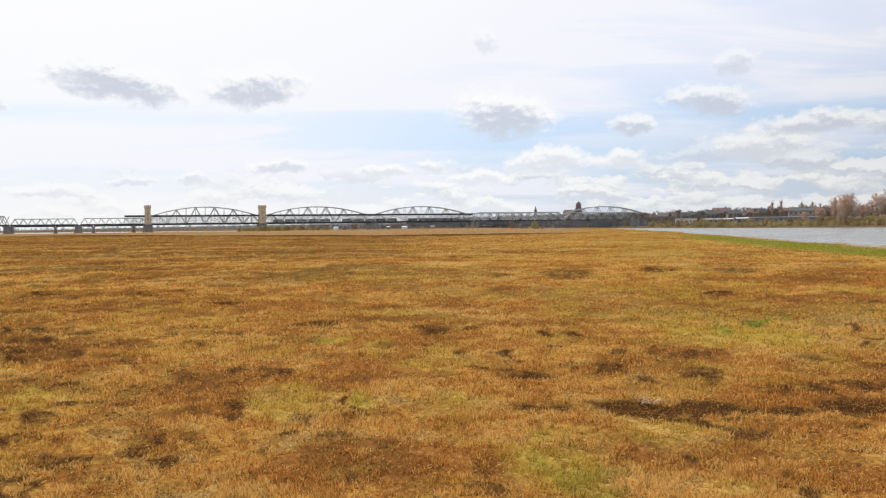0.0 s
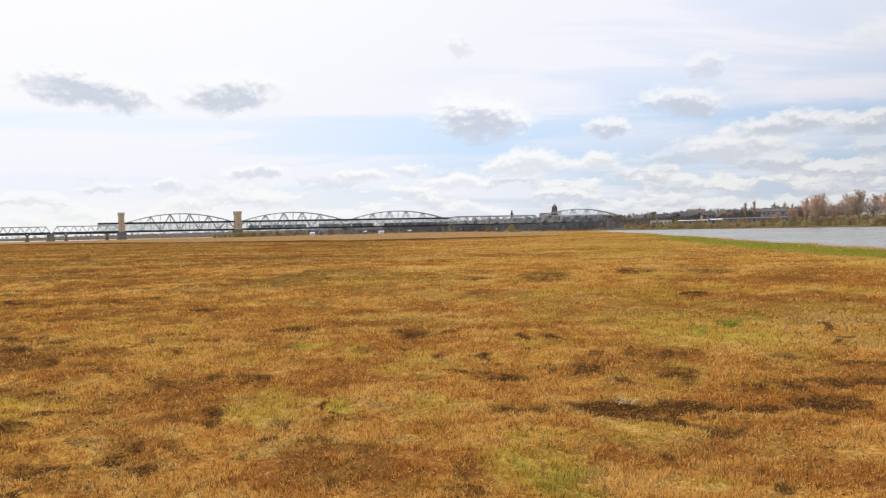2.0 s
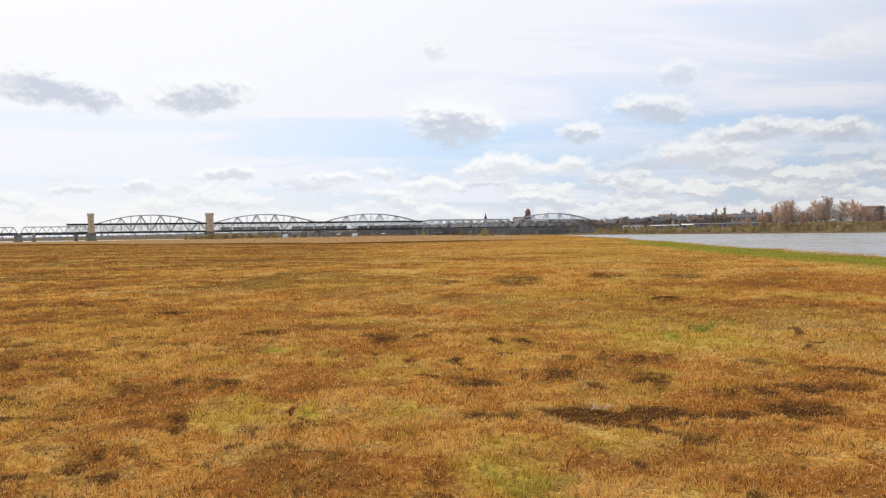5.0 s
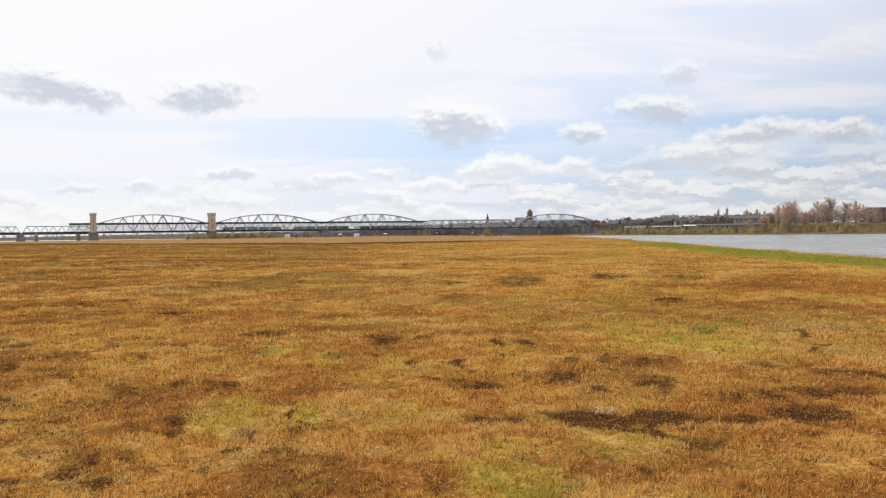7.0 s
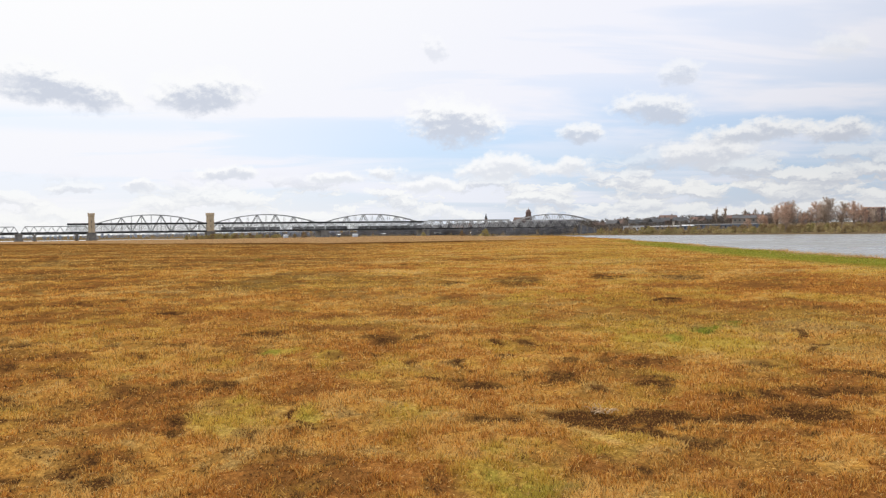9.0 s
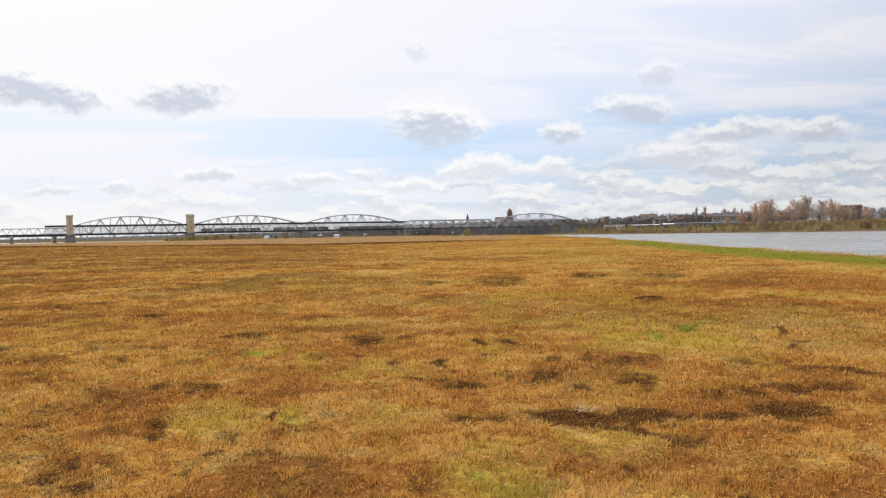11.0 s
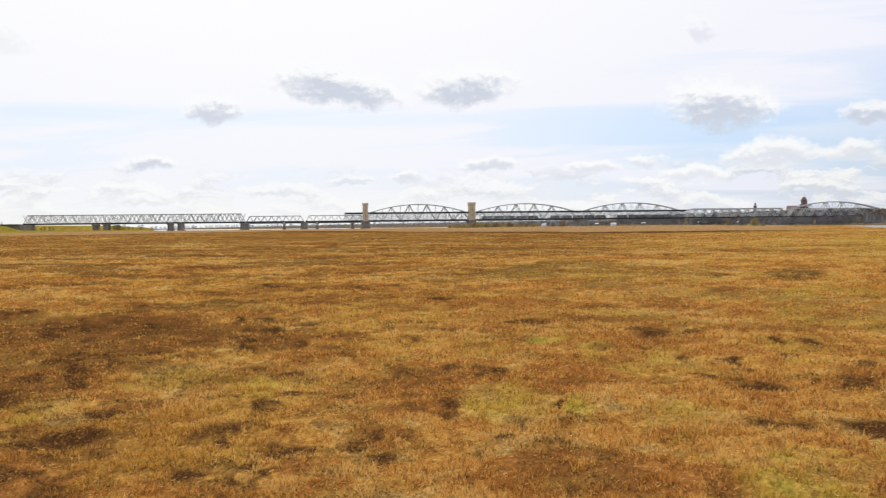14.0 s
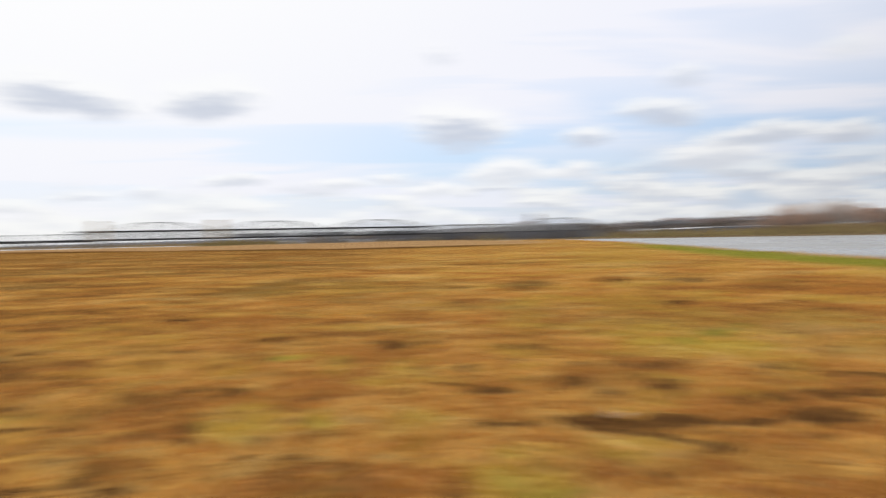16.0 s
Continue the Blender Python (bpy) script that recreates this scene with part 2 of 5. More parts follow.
M_BUD = surface("red_buds", (0.60, 0.43, 0.33), 0.9, grain=0.3, vary=0.3, through_light=0.5)
M_WILLOW = surface("willow_leaf", (0.40, 0.34, 0.14), 0.85, grain=0.3, vary=0.3, through_light=0.35)
M_SHRUB = surface("brown_shrub", (0.33, 0.24, 0.12), 0.9, grain=0.3, vary=0.35, through_light=0.25)
M_WOOD_FAR = surface("far_trees", (0.16, 0.135, 0.11), 0.95, grain=0.08, vary=0.3)
M_WOOD_MID = surface("grey_far_trees", (0.17, 0.17, 0.18), 0.95, grain=0.08, vary=0.3)
# the blue-grey base colour holds the haze of distance over these trees
M_WOOD_HAZE = surface("haze_tinted_far_trees", (0.34, 0.39, 0.47), 0.95, grain=0.05, vary=0.15)
M_BRUSH = surface("bank_brush", (0.44, 0.36, 0.17), 0.95, grain=0.12, vary=0.35)
M_STRAW = surface("bleached_stalk", (0.66, 0.47, 0.27), 0.8, grain=20.0, vary=0.2)
M_WAGON = surface("wagon_paint", (0.085, 0.085, 0.08), 0.7, grain=0.6, vary=0.35)


def water_paint():
    m = bpy.data.materials.new("river_water")
    m.use_nodes = True
    n = Nodes(m.node_tree)
    at = n.add("ShaderNodeTexCoord").outputs["Object"]
    w = n.math("ADD", n.noise(n.vec("MULTIPLY", at, (0.12, 0.5, 1.0)), 0.5, 5.0, 0.65), n.math("MULTIPLY", n.noise(at, 0.03, 3.0), 1.5))
    s = n.add("ShaderNodeBsdfPrincipled", **{"Base Color": (0.20, 0.20, 0.19, 1), "Roughness": 0.30, "IOR": 1.33})
    gusts = n.noise(n.vec("MULTIPLY", at, (0.05, 0.16, 1.0)), 0.6, 5.0, 0.65)
    n.feed(s.inputs["Roughness"], n.ramp(gusts, 0.38, 0.62, 0.14, 0.5))
    n.feed(s.inputs["Normal"], n.add("ShaderNodeBump", Height=w, Distance=0.45, Strength=n.ramp(gusts, 0.35, 0.65, 0.3, 1.0)).outputs[0])
    n.tree.links.new(s.outputs[0], n.add("ShaderNodeOutputMaterial").inputs["Surface"])
    return m


M_WATER = water_paint()

# ---- mesh helpers ----


class Shape:
    """Collects boxes, beams and quads into one mesh."""

    def __init__(self):
        self.v, self.f = [], []

    def quad(self, *corners):
        k = len(self.v)
        self.v.extend(corners)
        self.f.append(tuple(range(k, k + len(corners))))
        return self

    def hexa(self, lower, upper):
        k, n = len(self.v), len(lower)
        self.v.extend(lower)
        self.v.extend(upper)
        self.f.append(tuple(k + n - 1 - i for i in range(n)))
        self.f.append(tuple(k + n + i for i in range(n)))
        for i in range(n):
            j = (i + 1) % n
            self.f.append((k + i, k + j, k + n + j, k + n + i))
        return self

    def box(self, x0, x1, y0, y1, z0, z1, taper=0.0):
        t = taper
        return self.hexa([(x0, y0, z0), (x1, y0, z0), (x1, y1, z0), (x0, y1, z0)],
                         [(x0 + t, y0 + t, z1), (x1 - t, y0 + t, z1), (x1 - t, y1 - t, z1), (x0 + t, y1 - t, z1)])

    def beam(self, a, b, w, h=None, w2=None):
        """A bar from a to b; w across, h in depth, w2 the width at b."""
        a, b = Vector(a), Vector(b)
        h = w if h is None else h
        k = 1.0 if w2 is None else w2 / w
        d = (b - a).normalized()
        side = d.cross(Vector((0, 1, 0)))
        side = side.normalized() if side.length > 0.05 else Vector((1, 0, 0))
        deep = side.cross(d)
        s, e = side * w / 2, deep * h / 2
        return self.hexa([a - s - e, a + s - e, a + s + e, a - s + e], [b + (-s - e) * k, b + (s - e) * k, b + (s + e) * k, b + (-s + e) * k])

    def drum(self, x, y, z0, z1, r0, r1, sides=12):
        ring = [(math.cos(2 * math.pi * i / sides), math.sin(2 * math.pi * i / sides)) for i in range(sides)]
        return self.hexa([(x + r0 * c, y + r0 * s, z0) for c, s in ring], [(x + r1 * c, y + r1 * s, z1) for c, s in ring])

    def mesh(self, name, material):
        me = bpy.data.meshes.new(name)
        me.from_pydata([tuple(p) for p in self.v], [], self.f)
        me.materials.append(material)
        return me


def part(name, shape, material, parent, label=""):
    """One mesh object under a thing or a part."""
    ob = new(name, shape.mesh(name, material) if isinstance(shape, Shape) else shape)
    ob.parent = parent
    return tagged(ob, label)


def thing(name, label, category, m=None, group="", kind="", shape=None, material=None):
    """A top-level thing: an empty at its base, or a mesh."""
    ob = new(name, shape.mesh(name, material) if shape else None)
    if m is not None:
        ob.matrix_basis = m
    return tagged(ob, label, category, group, kind)


def big_mesh(name, verts, faces, material, attrs=None, smooth=False):
    """A mesh object from arrays: faces (n, 3) or (n, 4); attrs: name -> value a vertex."""
    me = bpy.data.meshes.new(name)
    n, k = faces.shape
    me.vertices.add(len(verts))
    me.vertices.foreach_set("co", np.ascontiguousarray(verts, dtype=np.float32).ravel())
    me.loops.add(n * k)
    me.loops.foreach_set("vertex_index", np.ascontiguousarray(faces, dtype=np.int32).ravel())
    me.polygons.add(n)
    me.polygons.foreach_set("loop_start", np.arange(0, n * k, k, dtype=np.int32))
    if smooth:
        me.polygons.foreach_set("use_smooth", np.ones(n, dtype=bool))
    for key, values in (attrs or {}).items():
        me.attributes.new(key, "FLOAT", "POINT").data.foreach_set("value", np.ascontiguousarray(values, dtype=np.float32))
    me.update(calc_edges=True)
    me.materials.append(material)
    return me


# ---- the lie of the land ----


def lattice_noise(x, y, scale, seed):
    """Smooth value noise, 0 to 1, with features about scale metres across."""
    u, v = x / scale, y / scale
    i, j = np.floor(u).astype(np.int64), np.floor(v).astype(np.int64)
    fu, fv = u - i, v - j
    fu, fv = fu * fu * (3 - 2 * fu), fv * fv * (3 - 2 * fv)

    def h(a, b):
        n = (a * 374761393 + b * 668265263 + seed * 974711) & 0x7FFFFFFF
        n = ((n ^ (n >> 13)) * 1274126177) & 0x7FFFFFFF
        return ((n ^ (n >> 16)) & 0xFFFF) / 65535.0
    return (h(i, j) * (1 - fu) + h(i + 1, j) * fu) * (1 - fv) + (h(i, j + 1) * (1 - fu) + h(i + 1, j + 1) * fu) * fv


def fractal(x, y, scale, seed, octaves=4, gain=0.55):
    total, amp, norm = 0.0, 1.0, 0.0
    for k in range(octaves):
        c, s = math.cos(0.6 * k), math.sin(0.6 * k)
        total = total + amp * lattice_noise(c * x - s * y, s * x + c * y, scale / 2 ** k, seed + 17 * k)
        norm += amp
        amp *= gain
    return total / norm


def inside(x, y, outline):
    """Signed distance to a closed outline, positive within it."""
    pts = np.array(outline, float)
    best, hit = np.full(x.shape, 1e9), np.zeros(x.shape, bool)
    for (ax, ay), (bx, by) in zip(pts, np.roll(pts, -1, 0)):
        ex, ey = bx - ax, by - ay
        t = np.clip(((x - ax) * ex + (y - ay) * ey) / (ex * ex + ey * ey), 0, 1)
        best = np.minimum(best, np.hypot(x - ax - t * ex, y - ay - t * ey))
        if abs(ey) > 1e-9:
            hit ^= ((ay > y) != (by > y)) & (x < ex * (y - ay) / ey + ax)
    return np.where(hit, best, -best)


def step(a, b, v):
    t = np.clip((v - a) / (b - a), 0, 1)
    return t * t * (3 - 2 * t)


NEAR_BANK = [(25, -4700), (23.5, 20), (27, 52), (31, 79), (36.5, 108), (44, 165), (50, 215), (54, 240), (64, 330), (20, 372), (-60, 368), (-150, 340), (-205, 318),
             (-600, 930), (-1300, 2000), (-3000, 4700), (-4700, 4700), (-4700, -4700)]
FAR_BANK = [(900, -4700), (560, 100), (370, 330), (281, 515), (222, 648), (160, 815), (120, 950), (40, 1130), (-150, 1420), (-700, 1750), (-1500, 2300), (-2400, 4700),
            (4700, 4700), (4700, -4700)]
WATER_Z = -2.5


def terrain(x, y):
    """Height of the land; also the distance within the near bank and within the far bank."""
    r = np.hypot(x, y)
    wob = (fractal(x, y, 22, 5) - 0.5) * np.clip(r / 40, 0, 6)
    near, far = inside(x, y, NEAR_BANK) + wob, inside(x, y, FAR_BANK) + wob * 2
    bumps = (fractal(x, y, 2.4, 11) - 0.5) * 0.16 * step(600, 60, r) + (fractal(x, y, 26, 3, 3) - 0.5) * 0.30 * step(8, 60, r)
    bumps = bumps + (fractal(x, y, 0.40, 21, 3, 0.6) - 0.5) * 0.11 * step(60, 15, r)
    z_near = -5 + 5 * step(-3.0, 0.6, near) + bumps
    # the meadow swells a little before it drops to the river at its far end
    z_near = z_near + 0.5 * step(200, 340, y) * step(45, 15, x) * step(-330, -230, x)
    # levee behind the bridges' landward spans, and the embankment of their approach
    c22, s22 = math.cos(radians(22)), math.sin(radians(22))
    along, across = (x + 365) * c22 + (y - 904) * s22, (y - 904) * c22 - (x + 365) * s22
    z_near = z_near + 4.2 * step(55, 95, across) * step(0, 60, near) * step(-90, -230, along)
    bank = 6.6 * step(-318, -340, along) * step(-70, -8, across) * step(0, 60, near)
    z_near = np.where(bank > 0.01, np.maximum(z_near, bank), z_near)
    z_far = -5 + 3.4 * step(-4, 3, far) + 2.4 * step(4, 50, far) + 6.0 * step(40, 240, far) + 7 * step(200, 700, far) * fractal(x, y, 260, 9)
    z_far = z_far * np.where(far > 0, step(2600, 1500, np.hypot(x - 500, y - 900)) * 0.75 + 0.25, 1.0)
    return np.where(near > far, z_near, z_far), near, far


FIELD = {"dark": [], "fresh": [], "olive": [], "rust": []}


def patch(kind, x, y, rx, ry, amount=1.0):
    """A worn, fresh or olive patch of the sward, rx by ry metres."""
    FIELD[kind].append((x, y, rx, ry, amount))


# worn peat and dark matted grass
patch("dark", -4.26, 4.35, 0.11, 0.27, 0.60)
patch("dark", -3.61, 4.43, 0.35, 0.16, 0.50)
patch("dark", -4.14, 4.73, 0.10, 0.18, 0.75)
patch("dark", -4.69, 4.80, 0.12, 0.20, 0.70)
patch("dark", 2.15, 4.87, 0.07, 0.16, 0.60)
patch("dark", 0.23, 4.91, 0.17, 0.12, 0.45)
patch("dark", -3.05, 4.99, 0.10, 0.13, 0.95)
patch("dark", -1.01, 5.00, 0.03, 0.09, 0.80)
patch("dark", -2.68, 5.05, 0.05, 0.17, 0.60)
patch("dark", -2.51, 5.06, 0.05, 0.16, 0.50)
patch("dark", 2.08, 5.12, 0.10, 0.11, 0.50)
patch("dark", -0.61, 5.16, 0.07, 0.15, 0.70)
patch("dark", -1.46, 5.27, 0.04, 0.08, 0.50)
patch("dark", -0.19, 5.30, 0.07, 0.25, 0.35)
patch("dark", -4.20, 5.30, 0.05, 0.13, 0.50)
patch("dark", -2.54, 5.32, 0.07, 0.07, 0.70)
patch("dark", 0.29, 5.34, 0.07, 0.19, 0.50)
patch("dark", 2.54, 5.35, 0.11, 0.16, 0.70)
patch("dark", -2.75, 5.40, 0.06, 0.09, 0.90)
patch("dark", 0.80, 5.44, 0.06, 0.13, 0.60)
patch("dark", -5.31, 5.55, 0.23, 0.26, 0.60)
patch("dark", 1.68, 5.55, 0.07, 0.09, 0.60)
patch("dark", 2.87, 5.70, 0.06, 0.08, 0.60)
patch("dark", -2.75, 5.73, 0.10, 0.24, 0.55)
patch("dark", -1.87, 5.76, 0.16, 0.15, 0.75)
patch("dark", -4.96, 5.78, 0.24, 0.21, 0.45)
patch("dark", -2.58, 5.79, 0.10, 0.08, 0.85)
patch("dark", -0.43, 5.85, 0.10, 0.15, 0.40)
patch("dark", -3.19, 5.85, 0.06, 0.17, 0.90)
patch("dark", 1.63, 5.87, 0.05, 0.12, 0.55)
patch("dark", -1.29, 5.89, 0.06, 0.16, 0.40)
patch("dark", -2.18, 5.96, 0.08, 0.13, 0.90)
patch("dark", -5.63, 5.97, 0.13, 0.18, 0.70)
patch("dark", -0.63, 6.01, 0.29, 0.16, 0.35)
patch("dark", -3.46, 6.20, 0.14, 0.25, 0.50)
patch("dark", -2.15, 6.22, 0.07, 0.12, 0.80)
patch("dark", 2.26, 6.30, 0.15, 0.19, 0.75)
patch("dark", -3.28, 6.30, 0.11, 0.20, 0.60)
patch("dark", -0.88, 6.32, 0.09, 0.13, 0.45)
patch("dark", -1.95, 6.32, 0.06, 0.18, 0.50)
patch("dark", -0.73, 6.36, 0.07, 0.27, 0.40)
patch("dark", -1.24, 6.38, 0.09, 0.18, 0.50)
patch("dark", 3.29, 6.47, 0.11, 0.15, 0.50)
patch("dark", -4.69, 6.56, 0.18, 0.43, 0.80)
patch("dark", -6.00, 6.67, 0.37, 0.29, 1.00)
patch("dark", 2.23, 6.68, 0.13, 0.21, 0.95)
patch("dark", -1.06, 6.95, 0.05, 0.21, 0.50)
patch("dark", -6.30, 7.02, 0.23, 0.33, 1.00)
patch("dark", 2.03, 7.04, 0.26, 0.23, 1.00)
patch("dark", -3.39, 7.06, 0.15, 0.18, 0.70)
patch("dark", 2.98, 7.07, 0.19, 0.35, 0.85)
patch("dark", 2.65, 7.19, 0.06, 0.19, 1.00)
patch("dark", -0.80, 7.21, 0.10, 0.17, 0.50)
patch("dark", 0.90, 7.21, 0.17, 0.11, 0.50)
patch("dark", -1.84, 7.22, 0.10, 0.35, 0.55)
patch("dark", 1.75, 7.25, 0.22, 0.35, 0.95)
patch("dark", 3.60, 7.26, 0.28, 0.38, 0.85)
patch("dark", 2.26, 7.33, 0.27, 0.25, 1.00)
patch("dark", 0.91, 7.34, 0.32, 0.18, 0.60)
patch("dark", -3.35, 7.64, 0.21, 0.14, 0.50)
patch("dark", -5.97, 7.74, 0.14, 0.54, 0.70)
patch("dark", -1.04, 7.76, 0.04, 0.13, 0.80)
patch("dark", -6.62, 7.93, 0.16, 0.40, 0.70)
patch("dark", 4.06, 7.94, 0.18, 0.23, 0.70)
patch("dark", 3.23, 7.99, 0.19, 0.22, 0.70)
patch("dark", 3.64, 8.01, 0.13, 0.34, 0.80)
patch("dark", -7.38, 8.05, 0.34, 0.55, 0.80)
patch("dark", 2.03, 8.53, 0.13, 0.19, 0.80)
patch("dark", 2.82, 8.59, 0.09, 0.67, 0.50)
patch("dark", -4.11, 8.65, 0.15, 0.09, 0.50)
patch("dark", -6.48, 8.75, 0.32, 0.45, 0.75)
patch("dark", -3.89, 8.75, 0.12, 0.18, 0.90)
patch("dark", -2.73, 8.77, 0.15, 0.52, 0.45)
patch("dark", 0.97, 8.83, 0.27, 0.36, 1.00)
patch("dark", -4.51, 8.86, 0.16, 0.19, 0.80)
patch("dark", 2.79, 9.01, 0.23, 0.31, 0.70)
patch("dark", -1.83, 9.17, 0.25, 0.41, 0.60)
patch("dark", -7.19, 9.25, 0.26, 0.73, 0.75)
patch("dark", 1.80, 9.25, 0.19, 0.38, 0.85)
patch("dark", 0.61, 9.29, 0.31, 0.19, 0.75)
patch("dark", 1.50, 9.34, 0.19, 0.19, 0.60)
patch("dark", -2.35, 9.38, 0.16, 0.24, 0.70)
patch("dark", -6.89, 9.53, 0.19, 0.48, 0.80)
patch("dark", 2.27, 9.61, 0.06, 0.14, 0.50)
patch("dark", -6.50, 9.78, 0.31, 0.40, 0.90)
patch("dark", 0.90, 9.86, 0.08, 0.17, 0.60)
patch("dark", 3.00, 10.11, 0.27, 0.50, 0.60)
patch("dark", -3.88, 10.19, 0.16, 0.43, 0.75)
patch("dark", 0.73, 10.29, 0.09, 0.16, 0.70)
patch("dark", -10.09, 10.34, 0.16, 0.38, 0.70)
patch("dark", 0.26, 10.40, 0.07, 0.23, 0.70)
patch("dark", 3.45, 10.56, 0.17, 0.33, 0.50)
patch("dark", 2.13, 10.60, 0.14, 0.39, 0.45)
patch("dark", 2.70, 10.69, 0.11, 0.63, 0.45)
patch("dark", -4.40, 10.75, 0.15, 0.40, 0.40)
patch("dark", 5.60, 10.78, 0.07, 0.31, 0.60)
patch("dark", -5.61, 10.84, 0.15, 0.93, 0.80)
patch("dark", -8.16, 10.89, 0.31, 0.53, 0.60)
patch("dark", 1.40, 10.90, 0.09, 0.26, 0.50)
patch("dark", -4.83, 10.90, 0.15, 0.39, 0.60)
patch("dark", -6.61, 11.03, 0.30, 0.33, 0.60)
patch("dark", -0.27, 11.14, 0.06, 0.27, 0.80)
patch("dark", -9.26, 11.43, 0.19, 0.82, 0.95)
patch("dark", -3.28, 11.45, 0.08, 0.29, 0.50)
patch("dark", 5.95, 11.56, 0.18, 0.26, 0.70)
patch("dark", -5.49, 11.69, 0.17, 0.39, 0.60)
patch("dark", -9.12, 12.17, 0.25, 0.67, 0.70)
patch("dark", 1.99, 12.28, 0.18, 0.36, 0.70)
patch("dark", -6.12, 12.34, 0.44, 0.36, 0.90)
patch("dark", 1.50, 12.38, 0.10, 0.30, 0.85)
patch("dark", -2.51, 12.46, 0.13, 0.27, 0.40)
patch("dark", -3.15, 12.48, 0.17, 0.17, 0.50)
patch("dark", 6.18, 12.49, 0.12, 0.48, 0.80)
patch("dark", -8.18, 12.66, 0.20, 0.58, 0.80)
patch("dark", -0.11, 12.73, 0.26, 0.62, 0.75)
patch("dark", 0.39, 12.94, 0.20, 0.36, 0.70)
patch("dark", -11.71, 13.09, 0.26, 0.57, 0.85)
patch("dark", -5.66, 13.23, 0.47, 0.24, 0.60)
patch("dark", -6.50, 13.39, 0.33, 0.34, 0.70)
patch("dark", -7.13, 13.73, 0.15, 0.68, 0.80)
patch("dark", -2.01, 13.79, 0.31, 0.41, 0.75)
patch("dark", -11.93, 14.23, 0.24, 0.78, 0.90)
patch("dark", -9.84, 14.27, 0.35, 0.41, 0.50)
patch("dark", -6.88, 14.49, 0.21, 0.25, 0.50)
patch("dark", -15.04, 15.29, 0.35, 0.59, 0.50)
patch("dark", -10.19, 15.68, 0.32, 0.55, 0.80)
patch("dark", 8.18, 16.17, 0.35, 0.44, 0.60)
patch("dark", 3.63, 16.50, 0.33, 0.30, 0.50)
patch("dark", -2.11, 17.82, 0.21, 0.54, 0.60)
patch("dark", 8.73, 17.87, 0.67, 0.75, 0.50)
patch("dark", -4.64, 17.96, 0.25, 0.64, 1.00)
patch("dark", 6.39, 19.32, 0.37, 1.00, 0.85)
patch("dark", -5.25, 19.46, 0.24, 0.42, 0.50)
patch("dark", -8.67, 19.87, 0.14, 0.73, 0.90)
patch("dark", 1.37, 20.05, 0.47, 1.45, 0.50)
patch("dark", -6.99, 20.43, 0.37, 0.56, 0.50)
patch("dark", -9.94, 20.70, 0.60, 0.80, 0.70)
patch("dark", -7.71, 20.72, 0.45, 0.78, 0.70)
patch("dark", -10.86, 20.86, 0.15, 1.24, 0.40)
patch("dark", -6.79, 21.65, 0.43, 0.62, 0.80)
patch("dark", -1.27, 22.57, 0.93, 1.61, 0.45)
patch("dark", -5.62, 22.99, 0.49, 0.80, 0.50)
patch("dark", 9.71, 24.04, 0.23, 0.66, 0.40)
patch("dark", -0.28, 25.97, 0.22, 0.71, 0.40)
patch("dark", 1.73, 26.80, 0.45, 1.36, 0.75)
patch("dark", -11.28, 27.16, 0.50, 2.01, 0.50)
patch("dark", 4.03, 27.74, 0.91, 3.24, 0.60)
patch("dark", 9.60, 28.00, 0.98, 2.09, 0.60)
patch("dark", 7.35, 28.35, 0.73, 2.26, 0.70)
patch("dark", 2.82, 28.71, 0.19, 1.39, 0.50)
patch("dark", -0.12, 28.80, 0.15, 1.22, 0.50)
patch("dark", -26.63, 28.90, 0.71, 2.30, 0.40)
patch("dark", 14.53, 30.46, 0.47, 1.51, 0.40)
patch("dark", -17.46, 34.57, 0.54, 0.84, 0.70)
patch("dark", 0.82, 42.41, 0.67, 1.13, 0.70)
patch("dark", 2.43, 44.73, 0.46, 1.68, 0.50)
patch("dark", 5.62, 50.52, 3.47, 3.22, 0.50)
patch("dark", -21.66, 51.48, 3.99, 3.00, 0.60)
patch("dark", -43.01, 51.97, 4.43, 10.25, 0.50)
patch("dark", -31.70, 62.89, 1.66, 2.78, 0.60)
patch("dark", -101.59, 106.16, 7.21, 52.66, 0.60)
# rusty stretches
patch("dark", 2.20, 6.65, 0.42, 0.24, 0.90)
patch("dark", 2.05, 7.25, 0.70, 0.22, 1.00)
patch("dark", -4.40, 4.60, 0.32, 0.25, 0.80)
patch("dark", -4.50, 5.60, 0.36, 0.20, 0.70)
patch("dark", 4.30, 8.20, 0.50, 0.20, 0.60)
patch("dark", 5.00, 8.90, 0.50, 0.22, 0.60)
patch("dark", 4.60, 9.60, 0.60, 0.20, 0.50)
patch("rust", -4.20, 4.80, 0.90, 0.60, 0.50)
patch("rust", 4.60, 8.60, 1.60, 1.20, 0.40)
patch("rust", 2.05, 5.09, 0.12, 0.38, 0.50)
patch("rust", -3.98, 5.26, 1.04, 1.12, 0.40)
patch("rust", 0.36, 5.30, 0.07, 0.51, 0.40)
patch("rust", 1.35, 5.50, 0.15, 0.28, 0.40)
patch("rust", -0.63, 5.50, 0.63, 0.68, 0.45)
patch("rust", 3.23, 7.25, 0.63, 1.34, 0.40)
patch("rust", -6.42, 7.47, 0.91, 1.41, 0.60)
patch("rust", -2.28, 8.11, 0.38, 1.38, 0.50)
patch("rust", -0.97, 9.04, 0.46, 0.88, 0.30)
patch("rust", 2.16, 9.75, 0.45, 0.83, 0.40)
patch("rust", 2.82, 9.95, 0.66, 1.10, 0.50)
patch("rust", -7.66, 11.01, 1.48, 2.68, 0.50)
patch("rust", -4.93, 11.04, 0.96, 1.41, 0.40)
